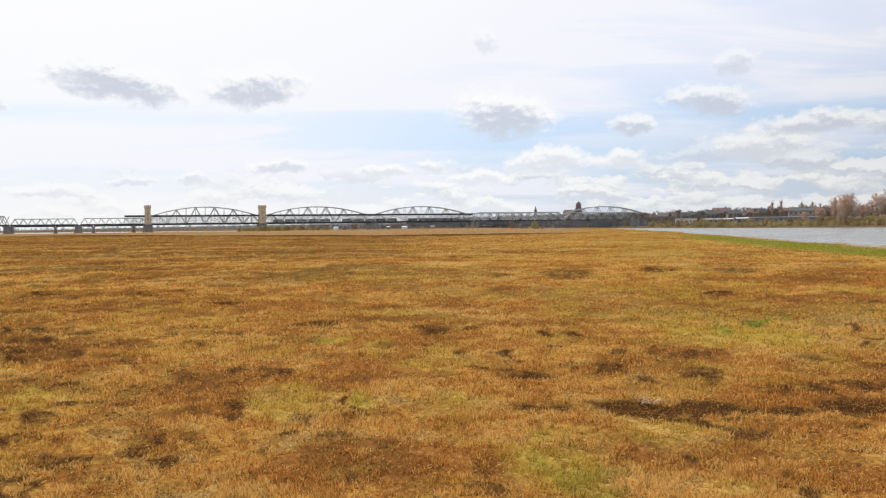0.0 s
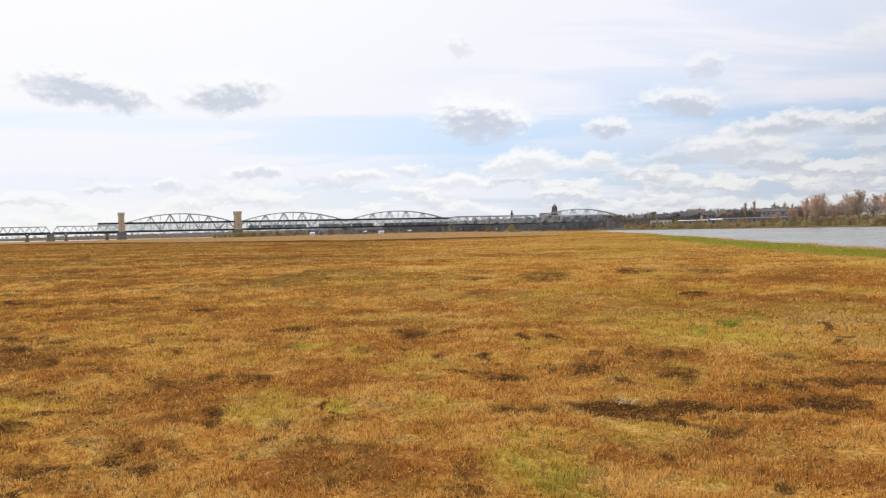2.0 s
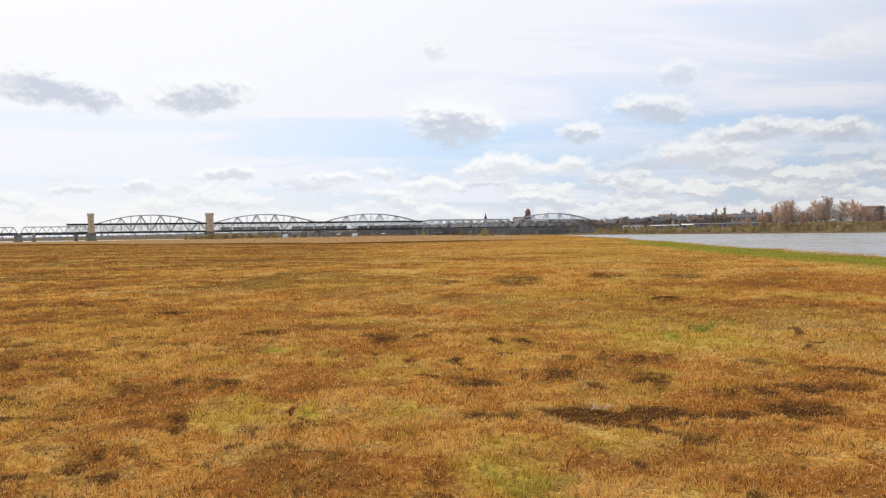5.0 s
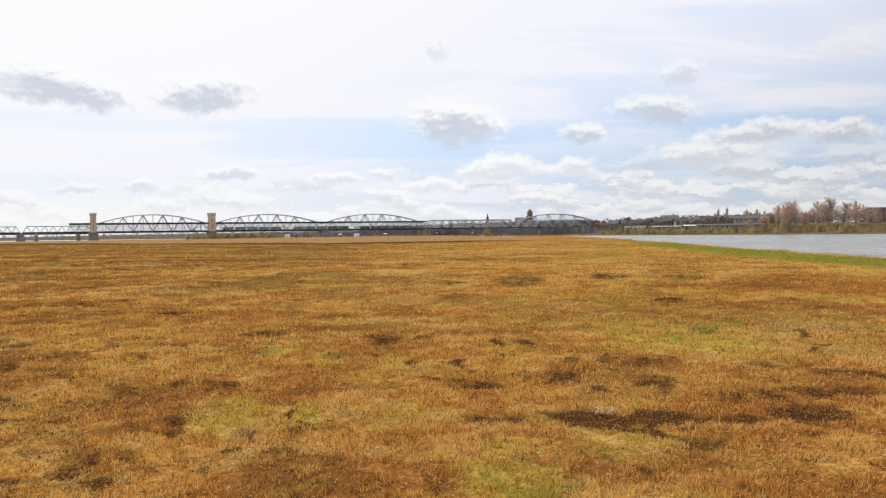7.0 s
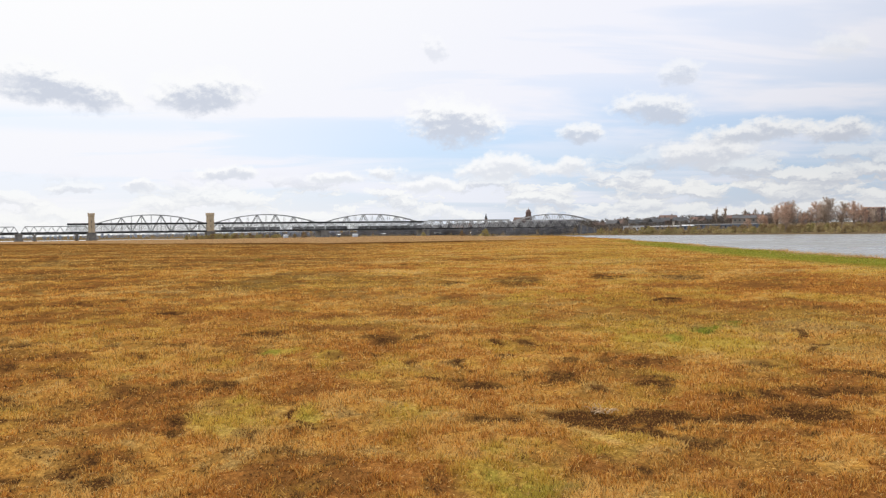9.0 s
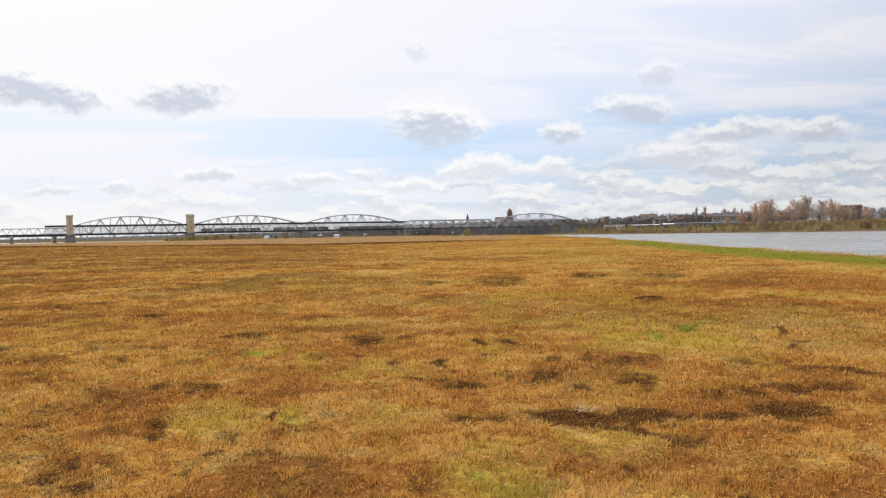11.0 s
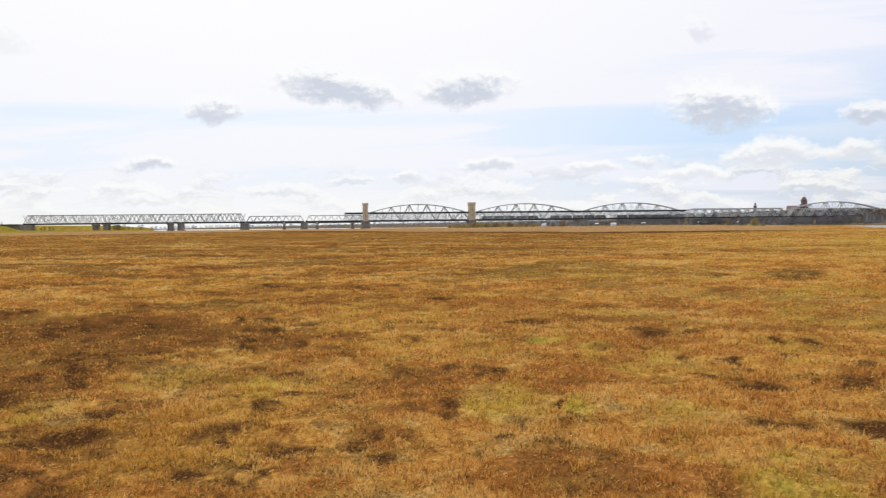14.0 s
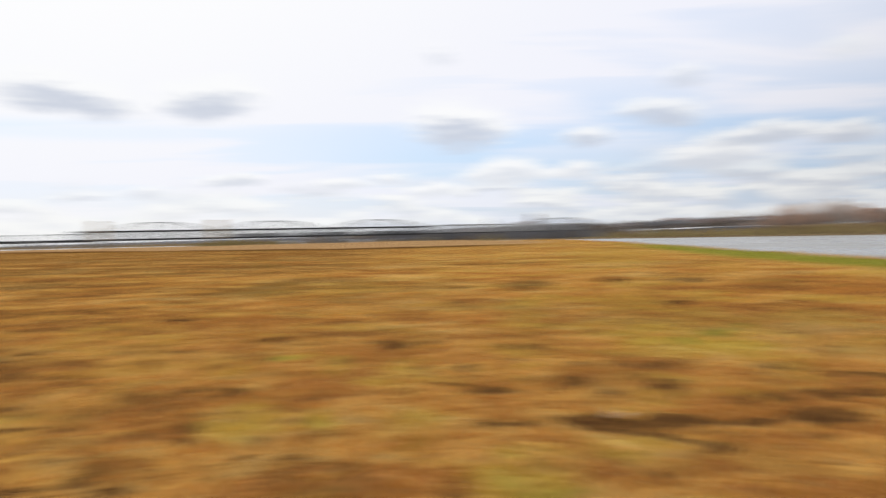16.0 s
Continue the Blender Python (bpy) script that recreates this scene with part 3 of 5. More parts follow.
# olive new growth
patch("rust", 9.5, 20.0, 4.5, 8.0, 0.30)
patch("rust", 2.5, 5.2, 1.1, 0.7, 0.30)
patch("rust", -2.4, 5.4, 1.2, 0.9, 0.35)
patch("olive", 1.71, 4.92, 0.15, 0.18, 0.60)
patch("olive", 0.84, 5.61, 0.38, 0.84, 0.75)
patch("olive", 1.71, 6.35, 0.32, 0.46, 0.55)
patch("olive", -5.31, 6.42, 0.29, 0.58, 0.70)
patch("olive", 0.06, 7.30, 0.27, 0.81, 0.35)
patch("olive", -0.82, 7.65, 0.18, 0.51, 0.85)
patch("olive", 0.22, 7.71, 0.24, 0.39, 0.70)
patch("olive", -1.44, 7.73, 0.37, 0.79, 0.70)
patch("olive", -3.92, 7.78, 0.24, 0.66, 0.80)
patch("olive", -5.15, 8.10, 0.53, 0.54, 0.80)
patch("olive", -3.42, 8.11, 0.43, 0.23, 0.50)
patch("olive", -4.20, 8.17, 0.36, 0.67, 0.60)
patch("olive", 2.73, 8.79, 0.35, 0.87, 0.50)
patch("olive", -8.78, 9.07, 0.31, 0.72, 0.50)
patch("olive", -5.76, 9.47, 0.18, 0.60, 0.50)
patch("olive", -0.21, 9.47, 0.32, 0.39, 0.50)
patch("olive", -3.09, 9.50, 0.16, 0.61, 0.70)
patch("olive", -2.79, 10.07, 0.31, 0.45, 0.50)
patch("olive", 0.05, 10.45, 0.21, 1.39, 0.40)
patch("olive", 4.63, 10.46, 0.44, 1.02, 0.50)
patch("olive", -0.83, 10.76, 0.22, 0.87, 0.60)
patch("olive", -2.27, 11.03, 0.30, 1.06, 0.60)
patch("olive", -1.52, 11.64, 0.40, 0.35, 0.80)
patch("olive", 4.63, 12.89, 1.38, 1.49, 0.60)
patch("olive", -5.00, 15.32, 1.05, 2.56, 0.40)
patch("olive", 2.55, 17.50, 0.45, 3.77, 0.50)
patch("olive", 5.18, 19.66, 0.94, 3.30, 0.50)
patch("olive", -2.95, 28.60, 2.94, 4.24, 0.55)
patch("olive", 17.68, 72.27, 4.11, 28.74, 0.40)
# fresh green tufts
patch("fresh", 0.94, 5.07, 0.21, 0.30, 0.40)
patch("fresh", 0.72, 5.46, 0.09, 0.33, 0.35)
patch("fresh", 1.63, 6.11, 0.04, 0.13, 0.40)
patch("fresh", -0.85, 7.63, 0.10, 0.26, 0.25)
patch("fresh", -1.67, 11.53, 0.16, 0.23, 0.70)
patch("fresh", 4.24, 12.50, 0.12, 0.42, 0.70)
patch("fresh", 4.95, 13.27, 0.22, 0.44, 1.00)
patch("fresh", 5.78, 14.06, 0.25, 0.55, 0.95)
patch("fresh", -8.87, 57.35, 0.33, 2.78, 0.80)


def sward(x, y):
    """Shares of bare peat, olive and fresh green, and the blend of dead-grass colours, at points of the meadow."""
    wx, wy = x + (fractal(x, y, 0.5, 31, 4, 0.65) - 0.5) * 0.55, y + (fractal(x, y, 0.5, 37, 4, 0.65) - 0.5) * 0.50
    r = np.hypot(x, y)
    loose = 1.2 * step(9, 26, r)
    wx, wy = wx + (fractal(x, y, 2.2, 33, 4, 0.7) - 0.5) * loose, wy + (fractal(x, y, 2.2, 35, 4, 0.7) - 0.5) * loose * 1.4
    shape = x.shape
    order = np.argsort(y.ravel(), kind="stable")
    sx, sy, qx, qy = (v.ravel()[order] for v in (x, y, wx, wy))
    sums = {}
    for kind, spots in FIELD.items():
        total = np.zeros(sx.shape)
        for px, py, rx, ry, amount in spots:
            reach = 1.35 * (rx + ry) + 0.4 + 0.8 * step(9, 26, math.hypot(px, py))
            lo, hi = np.searchsorted(sy, (py - reach, py + reach))
            near_by = lo + np.flatnonzero(np.abs(sx[lo:hi] - px) < reach)
            k = min(0.8, max(rx, ry) / 6.0)
            ux, uy = qx[near_by] * (1 - k) + sx[near_by] * k - px, qy[near_by] * (1 - k) + sy[near_by] * k - py
            far_off = math.hypot(px, py)
            ca, sa = py / far_off, px / far_off
            d = ((ux * ca - uy * sa) / rx) ** 2 + ((ux * sa + uy * ca) / ry) ** 2
            amount = amount * (1 - 0.2 * step(11, 20, far_off)) if kind == "dark" else amount
            total[near_by] = np.maximum(total[near_by], amount * step(1.75, 0.35, d))
        back = np.empty(sx.shape)
        back[order] = total
        sums[kind] = back.reshape(shape)
    ragged_fine = fractal(x, y, 0.20, 41, 3, 0.7)
    tuft, mottled, broad = fractal(x, y, 0.42, 42, 3, 0.7), fractal(x, y, 1.3, 43, 4, 0.7), fractal(x, y, 6.0, 47, 4, 0.65)
    wide = fractal(x, y * 1.6, 26.0, 53, 5, 0.65)
    # pale dry flats at the meadow's far end, with a dark rim before them
    beyond_rim = y - np.interp(x, (-300, -177, -115, -51, -9, 25, 45), (60, 197, 254, 200, 155, 170, 230)) + (fractal(x, y, 30, 97, 3) - 0.5) * 14
    pale = step(-2, 10, beyond_rim) * step(48, 34, x)
    rim = step(-45, -8, beyond_rim) * (1 - pale) * step(40, 10, x) * 0.95
    left = step(4, -7, x) * step(2.5, 7, r)
    edge = 0.03 * left + 0.05 * sums["rust"] + 0.02 * step(7.5, 5.5, r)
    natural = step(0.55 - edge, 0.61 - edge, fractal(x, y, 0.38, 57, 3, 0.75)) * 0.55
    natural = np.maximum(natural, step(0.58 - edge, 0.63 - edge, fractal(x, y, 1.2, 59, 5, 0.75)) * 0.6)
    natural = np.maximum(natural, step(0.54 - edge, 0.60 - edge, fractal(x, y * 1.4, 4.0, 61, 5, 0.72)) * 0.8 * step(8, 16, r))
    natural = np.maximum(natural, step(0.50 - edge, 0.57 - edge, fractal(x, y * 1.5, 13.0, 62, 5, 0.75)) * 0.6 * step(30, 60, r))
    natural = np.maximum(natural, step(0.50 - edge, 0.57 - edge, wide) * 0.6 * step(60, 110, r) * step(330, 200, r))
    bare = np.clip(np.maximum(np.maximum(rim, sums["dark"] * step(0.30, 0.50, tuft * 0.5 + ragged_fine * 0.5) * 1.5), natural * (0.50 + 0.34 * left + 0.25 * sums["rust"])) * (0.30 + 1.35 * ragged_fine), 0, 1) * (1 - pale)
    olive = np.clip(sums["olive"] * step(0.32, 0.56, fractal(x, y, 0.5, 69, 4, 0.75)) * 1.2 + step(0.53, 0.64, fractal(x, y, 1.9, 67, 5, 0.7)) * 0.55 * (1 - 0.6 * left), 0, 1) * (1 - 0.8 * bare)
    shore = inside(x, y, NEAR_BANK)
    strip = step(7.5, 5, shore) * step(0.6, 1.6, shore) * step(20, 30, y) * step(170, 80, y)
    fresh = np.clip(sums["fresh"] * step(0.30, 0.52, ragged_fine) + 0.9 * strip, 0, 1)
    beyond = step(420, 520, r) * step(-60, -200, x)
    fresh = np.maximum(fresh, np.clip(0.30 + 0.6 * fractal(x, y, 40, 95), 0, 1) * beyond)
    bare = bare * (1 - np.maximum(strip, beyond))
    pale = pale * (1 - beyond)
    vary = np.clip(0.52 + 0.30 * pale - 0.15 * left - sums["rust"] * 1.1 + (mottled - 0.5) * 1.5 + (tuft - 0.5) * 1.6 + (broad - 0.5) * 1.0 + (ragged_fine - 0.5) * 1.0 + (fractal(x, y, 2.6, 63, 4, 0.7) - 0.5) * 2.2 * step(10, 24, r), 0, 1)
    return bare, olive, fresh, vary, pale


def build_ground():
    az = np.concatenate([np.arange(-52, 42, 0.2), np.arange(42, 308, 1.6)])
    radii = np.concatenate([[0.002], np.geomspace(0.15, 3.2, 40), np.geomspace(3.25, 400, 330), np.geomspace(410, 4650, 90)])
    a, r = np.meshgrid(np.radians(az), radii)
    x, y = r * np.sin(a), r * np.cos(a)
    z, near, far = terrain(x, y)
    bare, olive, fresh, vary, pale = sward(x, y)
    on_far = far > near
    olive, fresh = np.where(on_far, 0.35, olive), np.where(on_far, 0.12, fresh)
    bare = np.where(on_far, 0.70 + 0.5 * fractal(x, y, 30, 71), bare).clip(0, 1)
    rows, cols = x.shape
    k = np.arange(rows * cols).reshape(rows, cols)
    nxt = np.roll(k, -1, 1)
    faces = np.stack([k[:-1], nxt[:-1], nxt[1:], k[1:]], -1).reshape(-1, 4)
    verts = np.stack([x, y, z], -1).reshape(-1, 3)
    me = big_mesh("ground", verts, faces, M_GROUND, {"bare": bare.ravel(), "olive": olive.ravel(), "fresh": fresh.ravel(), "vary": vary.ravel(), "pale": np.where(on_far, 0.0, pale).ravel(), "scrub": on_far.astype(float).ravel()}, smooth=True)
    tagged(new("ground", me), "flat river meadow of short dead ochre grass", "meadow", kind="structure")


build_ground()
water = Shape().quad((-4650, -4650, WATER_Z), (4650, -4650, WATER_Z), (4650, 4650, WATER_Z), (-4650, 4650, WATER_Z))
thing("water", "wide grey river rippled by the wind", "river", kind="structure", shape=water, material=M_WATER)

# ---- grass ----


def blades(name, label, count, r0, r1, tall, wide, lean, seed, power=1.0, arc=(-48, 36)):
    """A stretch of sward as single blades; they stand thinner where the peat is bare."""
    rng = np.random.default_rng(seed)
    r = r0 * (r1 / r0) ** (rng.random(count) ** power)
    a = np.radians(rng.uniform(arc[0], arc[1], count))
    x, y = r * np.sin(a), r * np.cos(a)
    z, near, far = terrain(x, y)
    bare, olive, fresh, vary, pale = sward(x, y)
    # tussocks: cells that widen with distance, with gaps of bare thatch between
    small, middle = fractal(x, y, 0.085, 81, 2, 0.6), fractal(x, y, 0.26, 83, 3, 0.7)
    clump = np.where(r < 11, 0.45 * small + 0.55 * middle, middle)
    clump = np.clip(0.5 + (clump - 0.5) * 3.8, 0, 1)
    keep = (rng.random(count) > bare * 0.85) & (near > 0.5) & (rng.random(count) < 0.10 + 1.5 * clump ** 1.3)
    x, y, z, r, bare, olive, fresh, vary, clump, pale = (q[keep] for q in (x, y, z, r, bare, olive, fresh, vary, clump, pale))
    n = len(x)
    far_off = np.clip(r / 4.0, 1, 99)
    h = tall * (0.40 + 0.9 * rng.random(n) ** 1.6) * (0.35 + 1.15 * clump) * (1 - 0.5 * bare) * far_off ** 0.14
    w = wide * (0.6 + 0.8 * rng.random(n)) * far_off ** 0.78
    t = rng.uniform(0, 2 * math.pi, n)
    sx, sy = np.cos(t) * w / 2, np.sin(t) * w / 2
    b = rng.uniform(0, 2 * math.pi, n)
    bend = lean * h * rng.random(n)
    base = np.stack([x, y, z - 0.01], -1)
    off = np.stack([sx, sy, np.zeros(n)], -1)
    tip = base + np.stack([np.cos(b) * bend, np.sin(b) * bend, h], -1)
    verts = np.stack([base - off, base + off, tip], 1).reshape(-1, 3)
    faces = np.arange(3 * n).reshape(n, 3)
    calm = 1 - 0.6 * step(12, 35, r)
    shade = np.clip(vary + (clump - 0.6) * 0.8 + rng.normal(0, 0.36, n) * calm, 0, 1)
    green = np.clip(olive + rng.normal(0, 0.15, n) * (olive > 0.05), 0, 1)
    # about one stem in four darkened as shaded gaps; nearly all on worn ground
    dark_stem = (rng.random(n) < 0.24 * calm) * rng.uniform(0.35, 0.75, n)
    # blades in the gaps between tussocks are darkened too, as shade in their colour
    worn = np.clip(bare * 1.1 + 0.4 * step(0.35, 0.75, bare) + (0.42 - clump) * 0.8 + rng.uniform(-0.95, 0.3, n) * calm - 0.3 * (1 - calm), 0, 0.92)
    each = {"bare": np.maximum(worn, dark_stem), "olive": green, "fresh": fresh * rng.uniform(0.6, 1.0, n), "vary": shade, "pale": pale}
    me = big_mesh(name, verts, faces, M_BLADE, {k: np.repeat(v, 3) for k, v in each.items()})
    return tagged(new(name, me), label, "grass", kind="stuff")


blades("grass", "short dead straw and ochre grass with olive shoots", 900000, 3.3, 24.0, 0.038, 0.0085, 0.9, 7)
blades("grass", "dead grass round the spot where one stands", 60000, 0.5, 3.3, 0.043, 0.0072, 1.15, 27)
blades("grass", "short dead ochre grass running on over the meadow", 140000, 0.5, 20.0, 0.043, 0.0085, 1.15, 28, 1.0, (36, 312))
blades("grass", "far ochre meadow grass in broad mottled patches", 640000, 24.0, 380.0, 0.040, 0.0085, 1.2, 9, 1.25)


def litter():
    """Broken stalks lying criss-cross on the sward, bleached or rotted brown."""
    rng = np.random.default_rng(29)
    count = 60000
    r = 3.3 * (17 / 3.3) ** rng.random(count)
    a = np.radians(rng.uniform(-48, 36, count))
    x, y = r * np.sin(a), r * np.cos(a)
    z, near, far = terrain(x, y)
    bare, olive, fresh, vary, pale = sward(x, y)
    keep = rng.random(count) > np.maximum(bare * 1.6, np.maximum(olive, fresh) * 0.8)
    x, y, z, r, vary = (q[keep] for q in (x, y, z, r, vary))
    n = len(x)
    t = rng.uniform(0, 2 * math.pi, n)
    along = np.stack([np.cos(t), np.sin(t), rng.uniform(-0.1, 0.7, n)], -1) * (rng.uniform(0.006, 0.022, n) * np.clip(r / 6, 1, 2) ** 0.5)[:, None]
    width = rng.uniform(0.002, 0.0045, n) * np.clip(r / 4, 1, 4) ** 0.8
    side = np.stack([-np.sin(t), np.cos(t), rng.uniform(0.2, 1.0, n)], -1) * width[:, None]
    p = np.stack([x, y, z + rng.uniform(0.012, 0.040, n)], -1)
    verts = np.stack([p - along, p + side, p + along], 1).reshape(-1, 3)
    dark_stem = rng.random(n) < 0.3
    each = {"bare": np.where(dark_stem, rng.uniform(0.35, 0.85, n), 0.0), "olive": np.zeros(n), "fresh": np.zeros(n),
            "vary": np.where(dark_stem, 0.1, np.clip(0.55 + rng.random(n) * 0.5, 0, 1)), "pale": np.where(dark_stem, 0.0, rng.random(n) ** 2 * 0.9)}
    me = big_mesh("straw_litter", verts, np.arange(3 * n).reshape(n, 3), M_BLADE, {q: np.repeat(v, 3) for q, v in each.items()})
    tagged(new("straw_litter", me), "broken straw lying loose over the grass", "straw", kind="stuff")


litter()


def clods():
    """Crumbs of peat lying on the bare ground nearby."""
    rng = np.random.default_rng(19)
    count = 330000
    r = 3.3 * (15 / 3.3) ** rng.random(count)
    a = np.radians(rng.uniform(-48, 36, count))
    x, y = r * np.sin(a), r * np.cos(a)
    bare, olive, fresh, vary, pale = sward(x, y)
    keep = rng.random(count) < step(0.25, 0.75, bare)
    x, y, r = x[keep], y[keep], r[keep]
    z, near, far = terrain(x, y)
    n = len(x)
    size = rng.uniform(0.004, 0.012, n) * np.clip(r / 6, 1, 3) ** 0.5
    p = np.stack([x, y, z], -1)
    t = rng.uniform(0, 2 * math.pi, n)
    ring = [np.stack([np.cos(t + k * 2.09) * size * rng.uniform(0.6, 1.3, n), np.sin(t + k * 2.09) * size * rng.uniform(0.6, 1.3, n), -0.3 * size], -1) for k in range(3)]
    top = p + np.stack([rng.normal(0, 0.3, n) * size, rng.normal(0, 0.3, n) * size, size * rng.uniform(0.5, 1.3, n)], -1)
    verts = np.stack([p + ring[0], p + ring[1], p + ring[2], top], 1).reshape(-1, 3)
    k = np.arange(n)[:, None] * 4
    faces = np.concatenate([k + np.array(f) for f in ((0, 1, 3), (1, 2, 3), (2, 0, 3))])
    each = {"bare": rng.uniform(0.55, 1.0, n), "olive": np.zeros(n), "fresh": np.zeros(n), "vary": rng.uniform(0.0, 0.4, n), "pale": np.zeros(n)}
    me = big_mesh("peat_crumbs", verts, faces, M_CLOD, {q: np.repeat(v, 4) for q, v in each.items()})
    tagged(new("peat_crumbs", me), "dark peat crumbs scattered over worn ground", "soil", kind="stuff")


clods()

# ---- bridges ----
FOOT = (-365.0, 904.0)
LINE = pose(FOOT[0], FOOT[1], 0, 0, 0, 22)
DECK, TOP = 7.2, 16.2


def bars(y, runs, w, h=None):
    s = Shape()
    for (x0, z0), (x1, z1) in runs:
        s.beam((x0, y, z0), (x1, y, z1), w, h)
    return s


def chord(y, x0, x1, z, w, h):
    return Shape().box(x0, x1, y - w / 2, y + w / 2, z - h / 2, z + h / 2)


def warren(parent, y, x0, x1, bays, z0, z1, name="truss_span", slim=0.55, crossed=False, paint=None):
    """A parallel-chord truss span: chords, diagonals, deck."""
    span = part(name, chord(y, x0, x1, z0, 5.0, 1.1), M_STEEL, parent)
    step_x = (x1 - x0) / bays
    for yy in (y - 2.6, y + 2.6):
        part("top_chord", chord(yy, x0 + step_x / 2, x1 - step_x / 2, z1, 0.7, 0.8), paint or M_STEEL, span)
        part("bottom_chord", chord(yy, x0, x1, z0 + 0.3, 0.7, 1.4), M_DARK_STEEL, span)
        runs = []
        for i in range(bays):
            a, m, b = x0 + i * step_x, x0 + (i + 0.5) * step_x, x0 + (i + 1) * step_x
            runs += [((a, z0), (m, z1)), ((m, z1), (b, z0))]
            if crossed:
                runs += [((a, z1), (m, z0)), ((m, z0), (b, z1))]
        for run in runs:
            part("diagonal", bars(yy, [run], slim, slim), paint or M_STEEL, span)
    return span


def lattice(parent, y, x0, x1):
    """A close-meshed lattice girder span with a heavy dark top chord."""
    span = part("lattice_span", chord(y, x0, x1, DECK, 6.0, 1.2), M_DARK_STEEL, parent)
    for yy in (y - 3.2, y + 3.2):
        part("top_chord", chord(yy, x0, x1, TOP, 1.1, 1.9), M_DARK_STEEL, span)
        part("bottom_chord", chord(yy, x0, x1, DECK, 1.1, 2.1), M_DARK_STEEL, span)
        runs, tall = [], TOP - DECK
        x = x0 - tall
        while x < x1:
            for a, b in (((x, DECK), (x + tall, TOP)), ((x, TOP), (x + tall, DECK))):
                lo, hi = max(x, x0), min(x + tall, x1)
                za = a[1] + (lo - x) / tall * (b[1] - a[1])
                zb = a[1] + (hi - x) / tall * (b[1] - a[1])
                if hi - lo > 0.2:
                    runs.append(((lo, za), (hi, zb)))
            x += 2.3
        tagged(part("lattice", bars(yy, runs, 0.17, 0.10), M_OLD_STEEL if x0 > 300 else M_STEEL, span), kind="stuff")
        for i in range(17):
            x = x0 + i * (x1 - x0) / 16
            part("vertical", bars(yy, [((x, DECK), (x, TOP))], 0.24, 0.3), M_STEEL, span)
    return span


def arch(parent, y, x0, x1, rise=26.6):
    """A truss span with a bowed top chord, big diagonals and hangers."""
    span = part("arch_span", chord(y, x0, x1, DECK, 5.5, 1.2), M_DARK_STEEL, parent)
    bays = 12

    def top(u):
        return 15.0 + (rise - 15.0) * (1 - (2 * u - 1) ** 2)
    for yy in (y - 3.0, y + 3.0):
        part("bottom_chord", chord(yy, x0, x1, DECK, 0.9, 1.5), M_DARK_STEEL, span)
        u = [i / 24 for i in range(25)]
        ring = [((x0 + a * (x1 - x0), top(a)), (x0 + b * (x1 - x0), top(b))) for a, b in zip(u, u[1:])]
        part("arch_chord", bars(yy, ring, 0.95, 0.9), M_STEEL, span)
        runs = []
        for i in range(bays):
            a, b = i / bays, (i + 1) / bays
            xa, xb = x0 + a * (x1 - x0), x0 + b * (x1 - x0)
            runs.append(((xa, DECK), (xb, top(b))) if i % 2 == 0 else ((xa, top(a)), (xb, DECK)))
        for run in runs:
            part("diagonal", bars(yy, [run], 0.75, 0.5), M_STEEL, span)
        for i in range(1, bays):
            x = x0 + i / bays * (x1 - x0)
            part("hanger", bars(yy, [((x, DECK), (x, top(i / bays)))], 0.32, 0.3), M_STEEL, span)
    for x in (x0, x1 - 0.8):
        part("portal", Shape().box(x, x + 0.8, y - 3, y + 3, 14.4, 15.4), M_STEEL, span)
    return span


def pier(parent, x, y, w, deep, top, material=None):
    s = Shape().box(x - w / 2 - 0.8, x + w / 2 + 0.8, y - deep / 2 - 0.8, y + deep / 2 + 0.8, -6, -0.5, 0.3)
    s.box(x - w / 2, x + w / 2, y - deep / 2, y + deep / 2, -0.5, top - 1.2, 0.25)
    s.box(x - w / 2 - 0.5, x + w / 2 + 0.5, y - deep / 2 - 0.5, y + deep / 2 + 0.5, top - 1.2, top)
    return part("pier", s, material or M_STONE, parent)


def tower(parent, x, y, w, z0=-1.0, z1=27.3):
    """A slender brick tower on a pier, with a flared crown and slit windows."""
    s = Shape().box(x - w / 2, x + w / 2, y - w / 2, y + w / 2, z0, 9.0, 0.15)
    s.box(x - w / 2 + 0.3, x + w / 2 - 0.3, y - w / 2 + 0.3, y + w / 2 - 0.3, 9.0, z1 - 4, 0.25)
    s.box(x - w / 2 + 0.55, x + w / 2 - 0.55, y - w / 2 + 0.55, y + w / 2 - 0.55, z1 - 4, z1 - 2, -0.45)
    s.box(x - w / 2 + 0.1, x + w / 2 - 0.1, y - w / 2 + 0.1, y + w / 2 - 0.1, z1 - 2, z1 - 0.7)
    for i in range(4):
        a = x - w / 2 + 0.1 + i * (w - 0.2 - w * 0.16) / 3
        for b in (y - w / 2 + 0.1, y + w / 2 - 0.85):
            s.box(a, a + w * 0.16, b, b + 0.75, z1 - 0.7, z1 + 0.2)
    t = part("tower", s, M_BRICK, parent)
    for z in (12.0, 17.5):
        part("window", Shape().box(x - 0.25, x + 0.25, y - w / 2 + 0.15, y - w / 2 + 0.4, z, z + 2.4), M_GLASS, t)
    return t


